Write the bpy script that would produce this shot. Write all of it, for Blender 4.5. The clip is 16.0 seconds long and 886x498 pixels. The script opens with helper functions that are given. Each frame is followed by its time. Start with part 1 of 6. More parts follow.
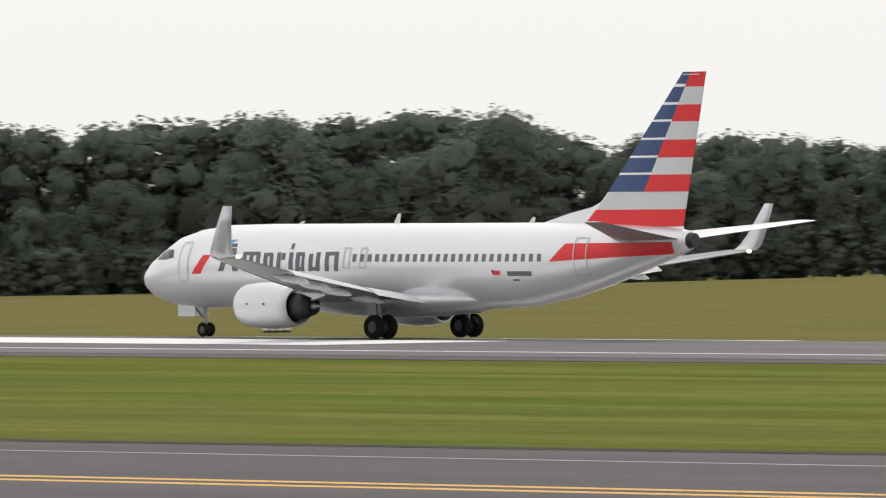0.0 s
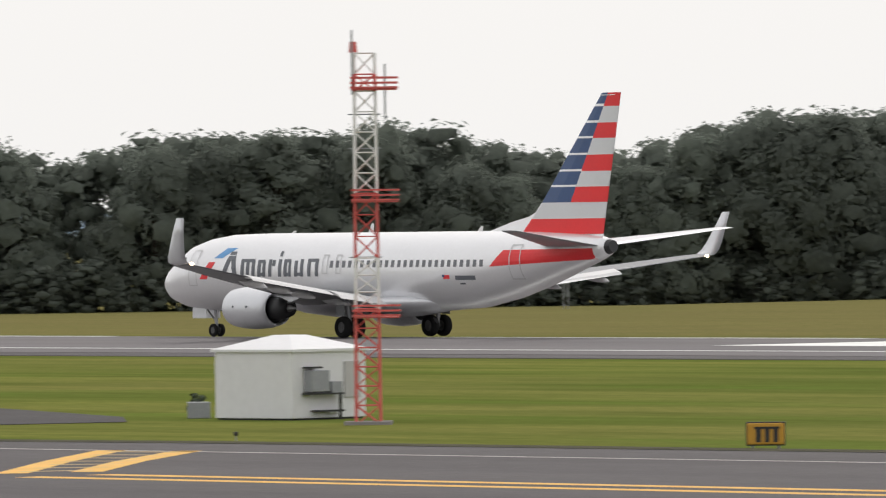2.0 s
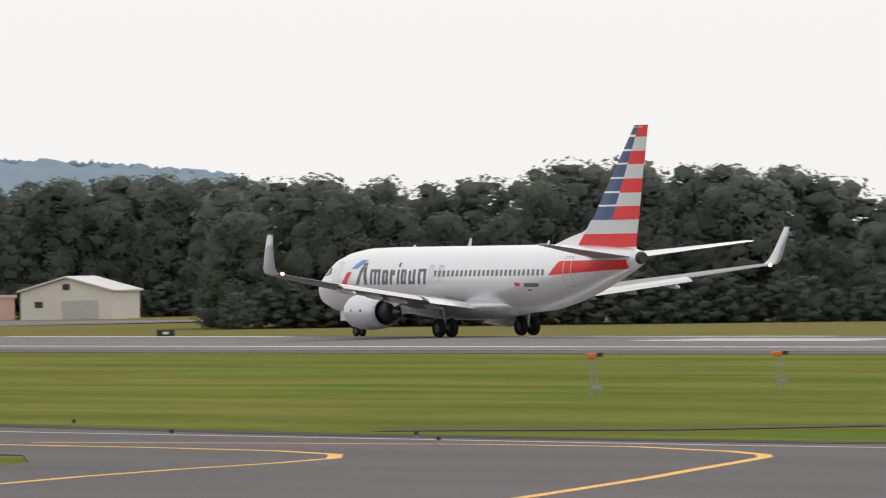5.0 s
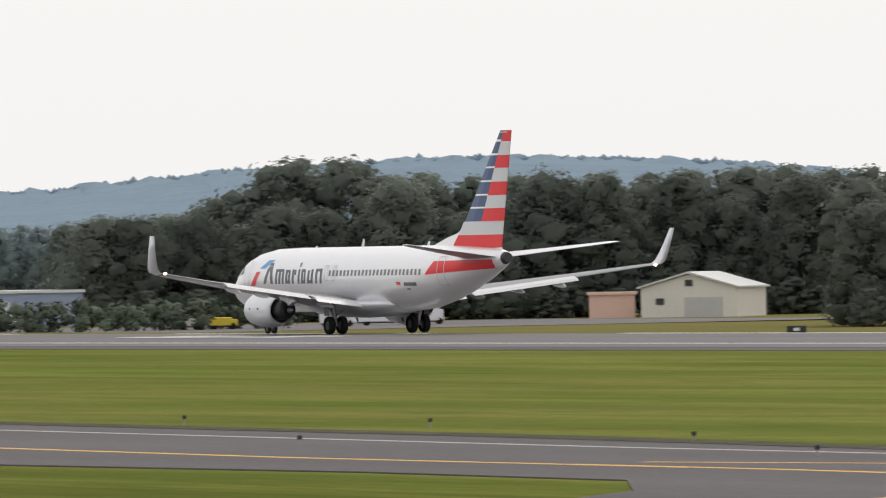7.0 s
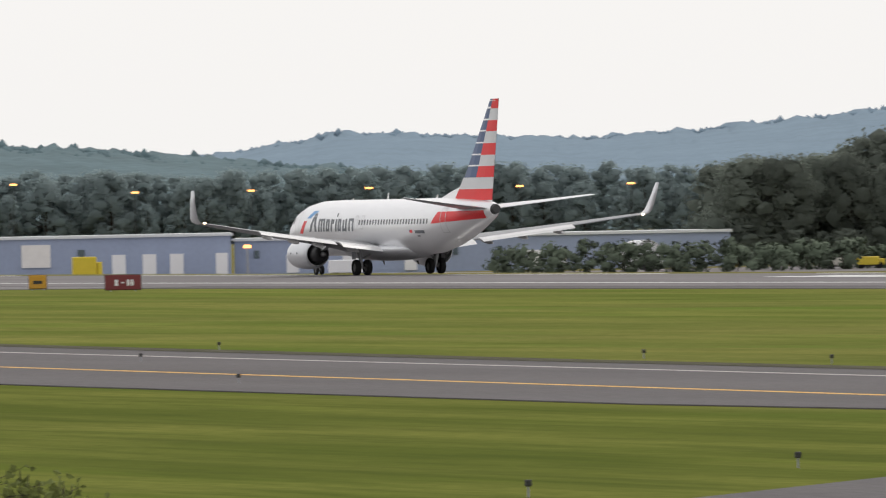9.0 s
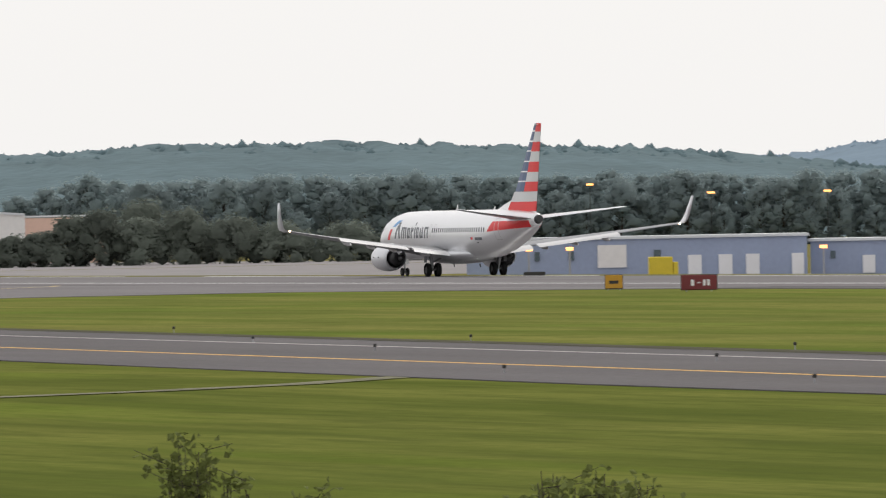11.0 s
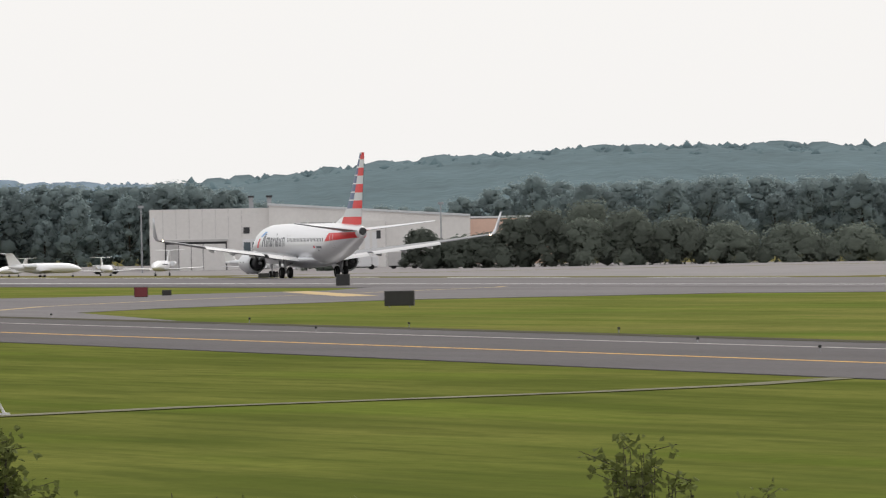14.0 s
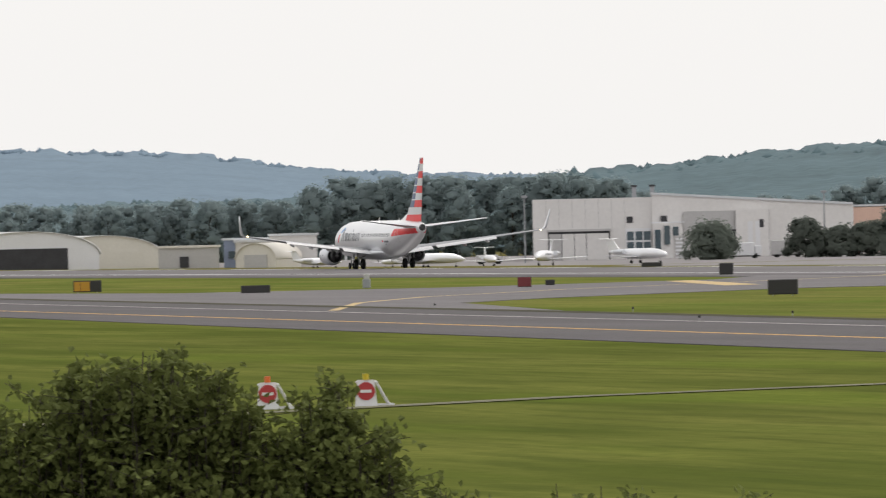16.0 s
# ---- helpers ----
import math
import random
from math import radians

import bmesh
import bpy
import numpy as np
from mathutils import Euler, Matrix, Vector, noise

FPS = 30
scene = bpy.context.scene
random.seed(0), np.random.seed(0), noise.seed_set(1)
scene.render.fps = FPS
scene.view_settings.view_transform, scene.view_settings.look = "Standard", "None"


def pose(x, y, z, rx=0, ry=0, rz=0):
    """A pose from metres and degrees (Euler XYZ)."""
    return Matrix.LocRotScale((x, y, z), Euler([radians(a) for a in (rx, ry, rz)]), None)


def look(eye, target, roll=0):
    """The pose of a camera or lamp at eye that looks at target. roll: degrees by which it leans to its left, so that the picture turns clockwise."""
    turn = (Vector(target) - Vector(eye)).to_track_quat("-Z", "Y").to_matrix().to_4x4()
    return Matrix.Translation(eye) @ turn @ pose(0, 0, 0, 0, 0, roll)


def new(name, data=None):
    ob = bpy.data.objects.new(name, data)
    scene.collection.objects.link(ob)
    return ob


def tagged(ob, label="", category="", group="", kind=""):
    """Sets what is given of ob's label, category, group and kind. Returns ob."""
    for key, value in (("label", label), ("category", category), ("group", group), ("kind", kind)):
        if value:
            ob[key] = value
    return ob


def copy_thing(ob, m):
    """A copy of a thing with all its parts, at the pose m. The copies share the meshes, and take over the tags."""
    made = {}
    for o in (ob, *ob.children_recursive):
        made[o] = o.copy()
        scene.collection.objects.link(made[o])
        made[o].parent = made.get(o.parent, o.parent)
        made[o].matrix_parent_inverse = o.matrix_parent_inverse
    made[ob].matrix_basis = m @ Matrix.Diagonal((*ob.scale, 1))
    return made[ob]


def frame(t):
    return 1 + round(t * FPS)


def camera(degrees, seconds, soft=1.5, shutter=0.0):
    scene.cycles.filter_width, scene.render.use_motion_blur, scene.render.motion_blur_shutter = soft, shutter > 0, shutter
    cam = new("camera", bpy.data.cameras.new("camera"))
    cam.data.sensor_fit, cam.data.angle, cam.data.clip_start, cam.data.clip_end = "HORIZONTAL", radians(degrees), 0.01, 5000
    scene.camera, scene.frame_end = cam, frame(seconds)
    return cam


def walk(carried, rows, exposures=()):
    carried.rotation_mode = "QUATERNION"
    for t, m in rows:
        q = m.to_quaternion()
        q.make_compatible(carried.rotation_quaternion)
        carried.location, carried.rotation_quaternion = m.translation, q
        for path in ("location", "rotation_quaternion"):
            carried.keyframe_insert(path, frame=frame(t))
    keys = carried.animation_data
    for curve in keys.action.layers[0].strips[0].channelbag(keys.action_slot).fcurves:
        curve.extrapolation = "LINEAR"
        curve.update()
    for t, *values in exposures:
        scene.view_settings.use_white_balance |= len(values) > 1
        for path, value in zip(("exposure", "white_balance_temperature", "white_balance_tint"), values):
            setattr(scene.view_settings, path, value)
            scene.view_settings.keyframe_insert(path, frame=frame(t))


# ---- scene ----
cam = camera(5.4087, 16.0, soft=1.2, shutter=0.25)
PATH = [
    (0, pose(81.51, -47.93, 5.84, 89.7870, 0.343, 44.9500)),
    (0.1, pose(79.41, -46.08, 5.84, 89.7919, 0.323, 45.2699)),
    (0.2, pose(76.71, -43.71, 5.84, 89.7941, 0.303, 45.6086)),
    (0.3, pose(74.01, -41.33, 5.84, 89.7963, 0.284, 45.9472)),
    (0.4, pose(71.31, -38.95, 5.84, 89.7985, 0.264, 46.2859)),
    (0.5, pose(69.00, -36.90, 5.84, 89.8007, 0.244, 46.6245)),
    (1, pose(68.00, -36.00, 5.84, 89.8120, 0.482, 48.1814)),
    (1.5, pose(69.47, -37.40, 5.84, 89.8250, 0.445, 49.5571)),
    (2, pose(71.50, -39.12, 5.84, 89.8430, 0.700, 50.8620)),
    (2.5, pose(72.51, -40.01, 5.84, 89.8516, 0.761, 52.0768)),
    (3, pose(72.51, -40.01, 5.84, 89.8762, 0.663, 53.4678)),
    (3.5, pose(72.51, -40.01, 5.84, 89.8967, 0.482, 54.9641)),
    (4, pose(72.51, -40.01, 5.84, 89.9110, 0.572, 56.6538)),
    (4.2, pose(72.51, -40.01, 5.84, 89.9253, 0.728, 57.1938)),
    (4.5, pose(64.90, -35.86, 5.70, 89.9483, 0.832, 57.8607)),
    (4.8, pose(56.49, -31.27, 5.54, 89.9699, 0.909, 58.4618)),
    (5.1, pose(47.55, -26.38, 5.37, 89.9901, 0.963, 59.0208)),
    (5.4, pose(38.35, -21.36, 5.20, 90.0089, 0.995, 59.5599)),
    (5.7, pose(29.19, -16.36, 5.02, 90.0261, 1.008, 60.0999)),
    (6, pose(20.32, -11.52, 4.85, 90.0416, 1.004, 60.6600)),
    (6.3, pose(12.04, -7.00, 4.70, 90.0552, 0.985, 61.2578)),
    (6.5, pose(6.88, -4.00, 4.70, 90.0516, 0.951, 61.6463)),
    (7, pose(0.00, 0.00, 4.70, 90.0476, 1.004, 62.6480)),
    (7.5, pose(0.00, 0.00, 4.70, 89.9876, 0.993, 63.7054)),
    (8, pose(0.00, 0.00, 4.70, 89.7346, 1.016, 64.7046)),
    (8.5, pose(0.00, 0.00, 4.70, 89.7097, 1.016, 65.5691)),
    (9, pose(0.00, 0.00, 4.70, 89.7505, 1.136, 66.6004)),
    (9.5, pose(0.00, 0.00, 4.70, 89.7615, 1.072, 67.5017)),
    (10, pose(0.00, 0.00, 4.70, 89.7785, 1.078, 68.4354)),
    (10.2, pose(0.00, 0.00, 4.70, 89.7798, 1.077, 68.8795)),
    (10.5, pose(0.00, 0.00, 4.70, 89.7873, 1.079, 69.4001)),
    (10.8, pose(0.00, 0.00, 4.70, 89.8041, 1.087, 69.8511)),
    (11.1, pose(0.00, 0.00, 4.70, 89.8262, 1.096, 70.2446)),
    (11.4, pose(0.00, 0.00, 4.70, 89.8494, 1.105, 70.5928)),
    (11.7, pose(0.00, 0.00, 4.70, 89.8698, 1.111, 70.9077)),
    (12, pose(0.00, 0.00, 4.70, 89.8833, 1.110, 71.2014)),
    (12.3, pose(0.00, 0.00, 4.70, 89.8858, 1.101, 71.4860)),
    (12.5, pose(0.00, 0.00, 4.70, 89.8795, 1.081, 71.6148)),
    (13, pose(0.00, 0.00, 4.70, 89.8824, 1.048, 71.9993)),
    (13.5, pose(0.00, 0.00, 4.70, 89.8839, 1.116, 72.4459)),
    (14, pose(0.00, 0.00, 4.70, 89.8736, 1.060, 72.8382)),
    (14.5, pose(0.00, 0.00, 4.70, 89.8657, 1.102, 73.3148)),
    (15, pose(0.00, 0.00, 4.70, 89.8465, 1.110, 73.8486)),
    (15.5, pose(0.00, 0.00, 4.70, 89.8399, 1.060, 74.4903)),
    (16, pose(0.00, 0.00, 4.70, 89.8569, 1.327, 75.1786)),
]
walk(cam, PATH)

# ---- world and light: a bright overcast sky, sun behind thin cloud ----
world = bpy.data.worlds.new("overcast_sky")
scene.world = world
world.use_nodes = True
wn, wl = world.node_tree.nodes, world.node_tree.links
wn.clear()
sky = wn.new("ShaderNodeTexSky")
sky.sky_type = "NISHITA"
sky.sun_disc = False
sky.sun_elevation = radians(52)
sky.sun_rotation = radians(-35)
sky.dust_density = 6.0
dim = wn.new("ShaderNodeMix")
dim.data_type = "RGBA"
dim.inputs["Factor"].default_value = 0.985
wl.new(sky.outputs[0], dim.inputs["A"])
dim.inputs["B"].default_value = (0.925, 0.91, 0.895, 1)
bg = wn.new("ShaderNodeBackground")
bg.inputs["Strength"].default_value = 1.0
wl.new(dim.outputs["Result"], bg.inputs["Color"])
wo = wn.new("ShaderNodeOutputWorld")
wl.new(bg.outputs[0], wo.inputs[0])
sun = new("sun", bpy.data.lights.new("sun", "SUN"))
sun.data.energy, sun.data.angle, sun.data.color = 0.9, radians(14), (1, 0.96, 0.9)
sun.matrix_world = look((-300, 500, 800), (0, 0, 0))


# ---- materials ----
def mat(name, base, rough=0.6, metal=0.0, spec=0.5, vary=0.25, scale=1.0, detail=8.0, bump=0.0, fine=12.0, coat=0.0, spread=0.0, glow=None, stretch=None):
    """A surface with grain at two scales; spread: how far single pieces differ."""
    m = bpy.data.materials.new(name)
    m.use_nodes = True
    n, l = m.node_tree.nodes, m.node_tree.links
    b = n["Principled BSDF"]
    b.inputs["Roughness"].default_value = rough
    b.inputs["Metallic"].default_value = metal
    b.inputs["Specular IOR Level"].default_value = spec if rough < 0.8 else min(spec, 0.12)
    b.inputs["Coat Weight"].default_value = coat
    tc = n.new("ShaderNodeTexCoord")
    src = tc.outputs["Object"]
    if stretch:
        mp = n.new("ShaderNodeMapping")
        mp.inputs["Scale"].default_value = stretch
        l.new(src, mp.inputs["Vector"])
        src = mp.outputs[0]
    big = n.new("ShaderNodeTexNoise")
    big.inputs["Scale"].default_value = scale
    big.inputs["Detail"].default_value = detail
    small = n.new("ShaderNodeTexNoise")
    small.inputs["Scale"].default_value = scale * fine
    small.inputs["Detail"].default_value = 4
    l.new(src, big.inputs["Vector"])
    l.new(src, small.inputs["Vector"])
    add = n.new("ShaderNodeMath")
    add.operation = "ADD"
    l.new(big.outputs[0], add.inputs[0])
    l.new(small.outputs[0], add.inputs[1])
    mr = n.new("ShaderNodeMapRange")
    mr.inputs["From Min"].default_value, mr.inputs["From Max"].default_value = 0.6, 1.4
    mr.inputs["To Min"].default_value, mr.inputs["To Max"].default_value = 1 - vary, 1 + vary
    l.new(add.outputs[0], mr.inputs["Value"])
    val = mr.outputs[0]
    if spread:
        oi = n.new("ShaderNodeObjectInfo")
        r2 = n.new("ShaderNodeMapRange")
        r2.inputs["To Min"].default_value, r2.inputs["To Max"].default_value = 1 - spread, 1 + spread
        l.new(oi.outputs["Random"], r2.inputs["Value"])
        mu = n.new("ShaderNodeMath")
        mu.operation = "MULTIPLY"
        l.new(val, mu.inputs[0])
        l.new(r2.outputs[0], mu.inputs[1])
        val = mu.outputs[0]
    hs = n.new("ShaderNodeHueSaturation")
    hs.inputs["Color"].default_value = (*base, 1)
    l.new(val, hs.inputs["Value"])
    l.new(hs.outputs[0], b.inputs["Base Color"])
    if bump:
        bp = n.new("ShaderNodeBump")
        bp.inputs["Strength"].default_value = bump
        bp.inputs["Distance"].default_value = 0.3 / scale
        l.new(add.outputs[0], bp.inputs["Height"])
        l.new(bp.outputs[0], b.inputs["Normal"])
    if glow:
        b.inputs["Emission Color"].default_value = (*glow[:3], 1)
        b.inputs["Emission Strength"].default_value = glow[3]
    return m


def leafy(m, share):
    """Lets part of the light through, as thin leaves do."""
    n, l = m.node_tree.nodes, m.node_tree.links
    b = n["Principled BSDF"]
    tr = n.new("ShaderNodeBsdfTranslucent")
    l.new(b.inputs["Base Color"].links[0].from_socket, tr.inputs["Color"])
    mx = n.new("ShaderNodeMixShader")
    mx.inputs[0].default_value = share
    l.new(b.outputs[0], mx.inputs[1])
    l.new(tr.outputs[0], mx.inputs[2])
    l.new(mx.outputs[0], n["Material Output"].inputs["Surface"])
    return m


def grass_material(name, a, b, dry, meadow):
    """Mown grass: bands of mowing, tufts and dry patches."""
    m = bpy.data.materials.new(name)
    m.use_nodes = True
    n, l = m.node_tree.nodes, m.node_tree.links
    bs = n["Principled BSDF"]
    bs.inputs["Roughness"].default_value = 0.9
    bs.inputs["Specular IOR Level"].default_value = 0.0
    tc = n.new("ShaderNodeTexCoord")

    def noise_of(scale, stretch, lo, hi, detail=6):
        mp = n.new("ShaderNodeMapping")
        mp.inputs["Scale"].default_value = stretch
        l.new(tc.outputs["Object"], mp.inputs["Vector"])
        t = n.new("ShaderNodeTexNoise")
        t.inputs["Scale"].default_value, t.inputs["Detail"].default_value = scale, detail
        l.new(mp.outputs[0], t.inputs["Vector"])
        r = n.new("ShaderNodeMapRange")
        r.inputs["From Min"].default_value, r.inputs["From Max"].default_value = lo, hi
        l.new(t.outputs[0], r.inputs["Value"])
        return r.outputs[0]

    def mix(fac, ca, cb, amount=1.0):
        x = n.new("ShaderNodeMix")
        x.data_type = "RGBA"
        if amount < 1:
            mm = n.new("ShaderNodeMath")
            mm.operation = "MULTIPLY"
            l.new(fac, mm.inputs[0])
            mm.inputs[1].default_value = amount
            fac = mm.outputs[0]
        l.new(fac, x.inputs["Factor"])
        for key, c in (("A", ca), ("B", cb)):
            if isinstance(c, tuple):
                x.inputs[key].default_value = (*c, 1)
            else:
                l.new(c, x.inputs[key])
        return x.outputs["Result"]

    bands = noise_of(0.09, (0.22, 1.5, 1), 0.42, 0.6)
    patch = noise_of(0.035, (0.6, 1.4, 1), 0.42, 0.68)
    tufts = noise_of(2.2, (0.5, 1.0, 1), 0.3, 0.7, 10)
    c = mix(bands, a, b)
    c = mix(patch, c, dry, 0.5)
    swaths = noise_of(0.35, (0.14, 1.2, 1), 0.4, 0.62, 4)
    c = mix(swaths, c, tuple(v * 0.72 for v in a), 0.25)
    blots = noise_of(0.3, (0.35, 1.0, 1), 0.5, 0.66, 8)
    c = mix(blots, c, tuple(v * 0.6 for v in a), 0.35)
    lush = noise_of(0.11, (0.3, 1.0, 1), 0.55, 0.7, 8)
    c = mix(lush, c, (0.12, 0.19, 0.035), 0.5)
    # rougher, lusher grass on the near side of the taxiway
    sep0 = n.new("ShaderNodeVectorMath")
    sep0.operation = "DOT_PRODUCT"
    sep0.inputs[1].default_value = (0.0677, 1.0, 0.0)
    l.new(tc.outputs["Object"], sep0.inputs[0])
    near = n.new("ShaderNodeMapRange")
    near.inputs["From Min"].default_value, near.inputs["From Max"].default_value = 81, 75
    l.new(sep0.outputs["Value"], near.inputs["Value"])
    clumps = noise_of(0.2, (0.14, 1.0, 1), 0.4, 0.62, 9)
    rough_grass = mix(clumps, (0.088, 0.108, 0.024), (0.165, 0.175, 0.044))
    heads = noise_of(0.9, (0.12, 1.0, 1), 0.46, 0.66, 9)
    rough_grass = mix(heads, rough_grass, (0.058, 0.076, 0.02), 0.65)
    fresh = noise_of(0.09, (0.2, 1.3, 1), 0.55, 0.68, 6)
    rough_grass = mix(fresh, rough_grass, (0.15, 0.205, 0.03), 0.5)
    c = mix(near.outputs[0], c, rough_grass, 0.8)
    # unmown meadow behind the runway
    sep = n.new("ShaderNodeSeparateXYZ")
    l.new(tc.outputs["Object"], sep.inputs[0])
    behind = n.new("ShaderNodeMapRange")
    behind.inputs["From Min"].default_value, behind.inputs["From Max"].default_value = 296, 310
    l.new(sep.outputs["Y"], behind.inputs["Value"])
    c = mix(behind.outputs[0], c, meadow, 0.68)
    dark = tuple(v * 0.62 for v in a)
    c = mix(tufts, c, dark, 0.45)
    l.new(c, bs.inputs["Base Color"])
    bp = n.new("ShaderNodeBump")
    bp.inputs["Strength"].default_value = 0.5
    bp.inputs["Distance"].default_value = 0.1
    l.new(tufts, bp.inputs["Height"])
    l.new(bp.outputs[0], bs.inputs["Normal"])
    return m


GRASS = grass_material("mown_grass", (0.126, 0.156, 0.037), (0.205, 0.214, 0.058), (0.225, 0.198, 0.074), (0.215, 0.17, 0.085))
ASPHALT = mat("asphalt", (0.113, 0.105, 0.108), 0.9, vary=0.22, scale=0.12, bump=0.1, fine=30, stretch=(0.25, 1.4, 1))
ASPHALT_OLD = mat("old_asphalt", (0.17, 0.16, 0.164), 0.9, vary=0.22, scale=0.12, bump=0.1, fine=30, stretch=(0.2, 1.3, 1))
ASPHALT_DARK = mat("dark_asphalt", (0.075, 0.07, 0.072), 0.9, vary=0.25, scale=0.15, bump=0.1, fine=30, stretch=(0.3, 1.3, 1))
LIP_SHADE = mat("grass_lip_shade", (0.062, 0.058, 0.034), 0.95, vary=0.4, scale=0.5, fine=9)
DITCH = mat("dull_ditch_grass", (0.165, 0.16, 0.1), 0.95, vary=0.35, scale=0.3, fine=9)
WORN_LINE = mat("worn_marking_paint", (0.46, 0.43, 0.41), 0.8, vary=0.15, scale=0.4, fine=12)
WHITE_LINE = mat("white_marking_paint", (0.78, 0.78, 0.76), 0.7, vary=0.08, scale=0.4, fine=12)
YELLOW_LINE = mat("yellow_marking_paint", (0.72, 0.4, 0.06), 0.7, vary=0.12, scale=0.4, fine=12)
PALE_YELLOW = mat("faded_yellow_paint", (0.5, 0.36, 0.16), 0.75, vary=0.15, scale=0.4, fine=12)
CONCRETE = mat("pale_concrete", (0.25, 0.235, 0.235), 0.9, vary=0.12, scale=0.2, fine=20)
PAINT = mat("white_aircraft_paint", (0.82, 0.82, 0.84), 0.34, 0.45, vary=0.03, scale=0.5, coat=0.25)
SILVER = mat("silver_grey_paint", (0.68, 0.69, 0.72), 0.35, 0.4, vary=0.03, scale=0.5, coat=0.2)
WING_AND_SHADE_GREY = mat("grey_wing_paint_and_shade", (0.2, 0.205, 0.22), 0.38, vary=0.08, scale=0.8)
FLAP = mat("pale_flap_paint", (0.62, 0.62, 0.63), 0.4, vary=0.05, scale=0.8)
RED = mat("red_livery_paint", (0.78, 0.034, 0.04), 0.38, vary=0.05, scale=0.5)
BLUE = mat("blue_livery_paint", (0.03, 0.072, 0.19), 0.38, vary=0.08, scale=0.5)
SKYBLUE = mat("light_blue_paint", (0.12, 0.34, 0.66), 0.38, vary=0.05, scale=0.5)
TITLE = mat("grey_title_paint", (0.13, 0.14, 0.16), 0.4, vary=0.06, scale=0.5)
PANE = mat("dark_cabin_pane", (0.16, 0.165, 0.18), 0.15, vary=0.1, scale=1)
SCREEN = mat("cockpit_glass", (0.03, 0.035, 0.045), 0.08, vary=0.1, scale=1)
SEAM = mat("panel_line", (0.22, 0.22, 0.23), 0.6, vary=0.1)
RUBBER = mat("tyre_rubber", (0.018, 0.018, 0.018), 0.85, vary=0.2, scale=3)
STEEL = mat("gear_steel", (0.3, 0.3, 0.31), 0.4, 0.6, vary=0.1, scale=3)
RIM = mat("dull_wheel_rim", (0.1, 0.1, 0.1), 0.6, 0.3, vary=0.2, scale=3)
DARK = mat("dark_metal", (0.04, 0.04, 0.042), 0.5, 0.4, vary=0.2, scale=2)
CHROME = mat("bare_metal", (0.6, 0.6, 0.6), 0.25, 1.0, vary=0.05, scale=2)
LAMP = mat("lit_white_lamp", (0.9, 0.85, 0.75), 0.4, glow=(1, 0.72, 0.45, 6))
LAMP_RED = mat("lit_red_lamp", (0.8, 0.05, 0.05), 0.4, glow=(1, 0.06, 0.08, 3))
LAMP_AMBER = mat("lit_amber_lamp", (0.9, 0.6, 0.2), 0.4, glow=(1, 0.34, 0.08, 4))


# ---- builders ----
def part(name, bm, material, parent=None, label=""):
    me = bpy.data.meshes.new(name)
    bmesh.ops.recalc_face_normals(bm, faces=bm.faces)
    bm.to_mesh(me)
    bm.free()
    for m in (material if isinstance(material, (list, tuple)) else [material]):
        me.materials.append(m)
    ob = new(name, me)
    ob.parent = parent
    return tagged(ob, label)


def smooth(ob):
    ob.data.polygons.foreach_set("use_smooth", [True] * len(ob.data.polygons))
    return ob


def group_at(name, x, y, z, turn=0, label="", category="", group="", kind=""):
    e = new(name)
    e.matrix_basis = pose(x, y, z, 0, 0, turn)
    return tagged(e, label, category, group, kind)


def box(bm, x0, x1, y0, y1, z0, z1, bevel=0.0):
    v = [bm.verts.new((x, y, z)) for x in (x0, x1) for y in (y0, y1) for z in (z0, z1)]
    fs = [bm.faces.new([v[i] for i in q]) for q in ((0, 1, 3, 2), (4, 6, 7, 5), (0, 4, 5, 1), (2, 3, 7, 6), (0, 2, 6, 4), (1, 5, 7, 3))]
    if bevel:
        es = list({e for f in fs for e in f.edges})
        bmesh.ops.bevel(bm, geom=es, offset=bevel, segments=2, affect="EDGES", profile=0.5)
    return bm


def tube(bm, a, b, r0, r1=None, n=8, caps=True):
    a, b = Vector(a), Vector(b)
    r1 = r0 if r1 is None else r1
    q = (b - a).to_track_quat("Z", "Y")
    rings = []
    for p, r in ((a, r0), (b, r1)):
        rings.append([bm.verts.new(p + q @ Vector((r * math.cos(k * math.tau / n), r * math.sin(k * math.tau / n), 0))) for k in range(n)])
    for k in range(n):
        bm.faces.new((rings[0][k], rings[0][(k + 1) % n], rings[1][(k + 1) % n], rings[1][k]))
    if caps:
        bm.faces.new(rings[0][::-1])
        bm.faces.new(rings[1])
    return bm


def loft(bm, rings, caps=True, closed=True, mats=None):
    vs = [[bm.verts.new(p) for p in r] for r in rings]
    n = len(vs[0])
    for i in range(len(vs) - 1):
        for k in range(n if closed else n - 1):
            f = bm.faces.new((vs[i][k], vs[i][(k + 1) % n], vs[i + 1][(k + 1) % n], vs[i + 1][k]))
            if mats:
                f.material_index = mats(i, k)
    if caps:
        bm.faces.new(vs[0][::-1])
        bm.faces.new(vs[-1])
    return bm


def slab(name, corners, z, material, label, category, thick=0.03, kind="structure"):
    """A thin sheet of paving or paint lying on the ground, with its corners in order."""
    bm = bmesh.new()
    loft(bm, [[(x, y, z - thick) for x, y in corners], [(x, y, z) for x, y in corners]])
    ob = part(name, bm, material)
    return tagged(ob, label, category, "", kind)


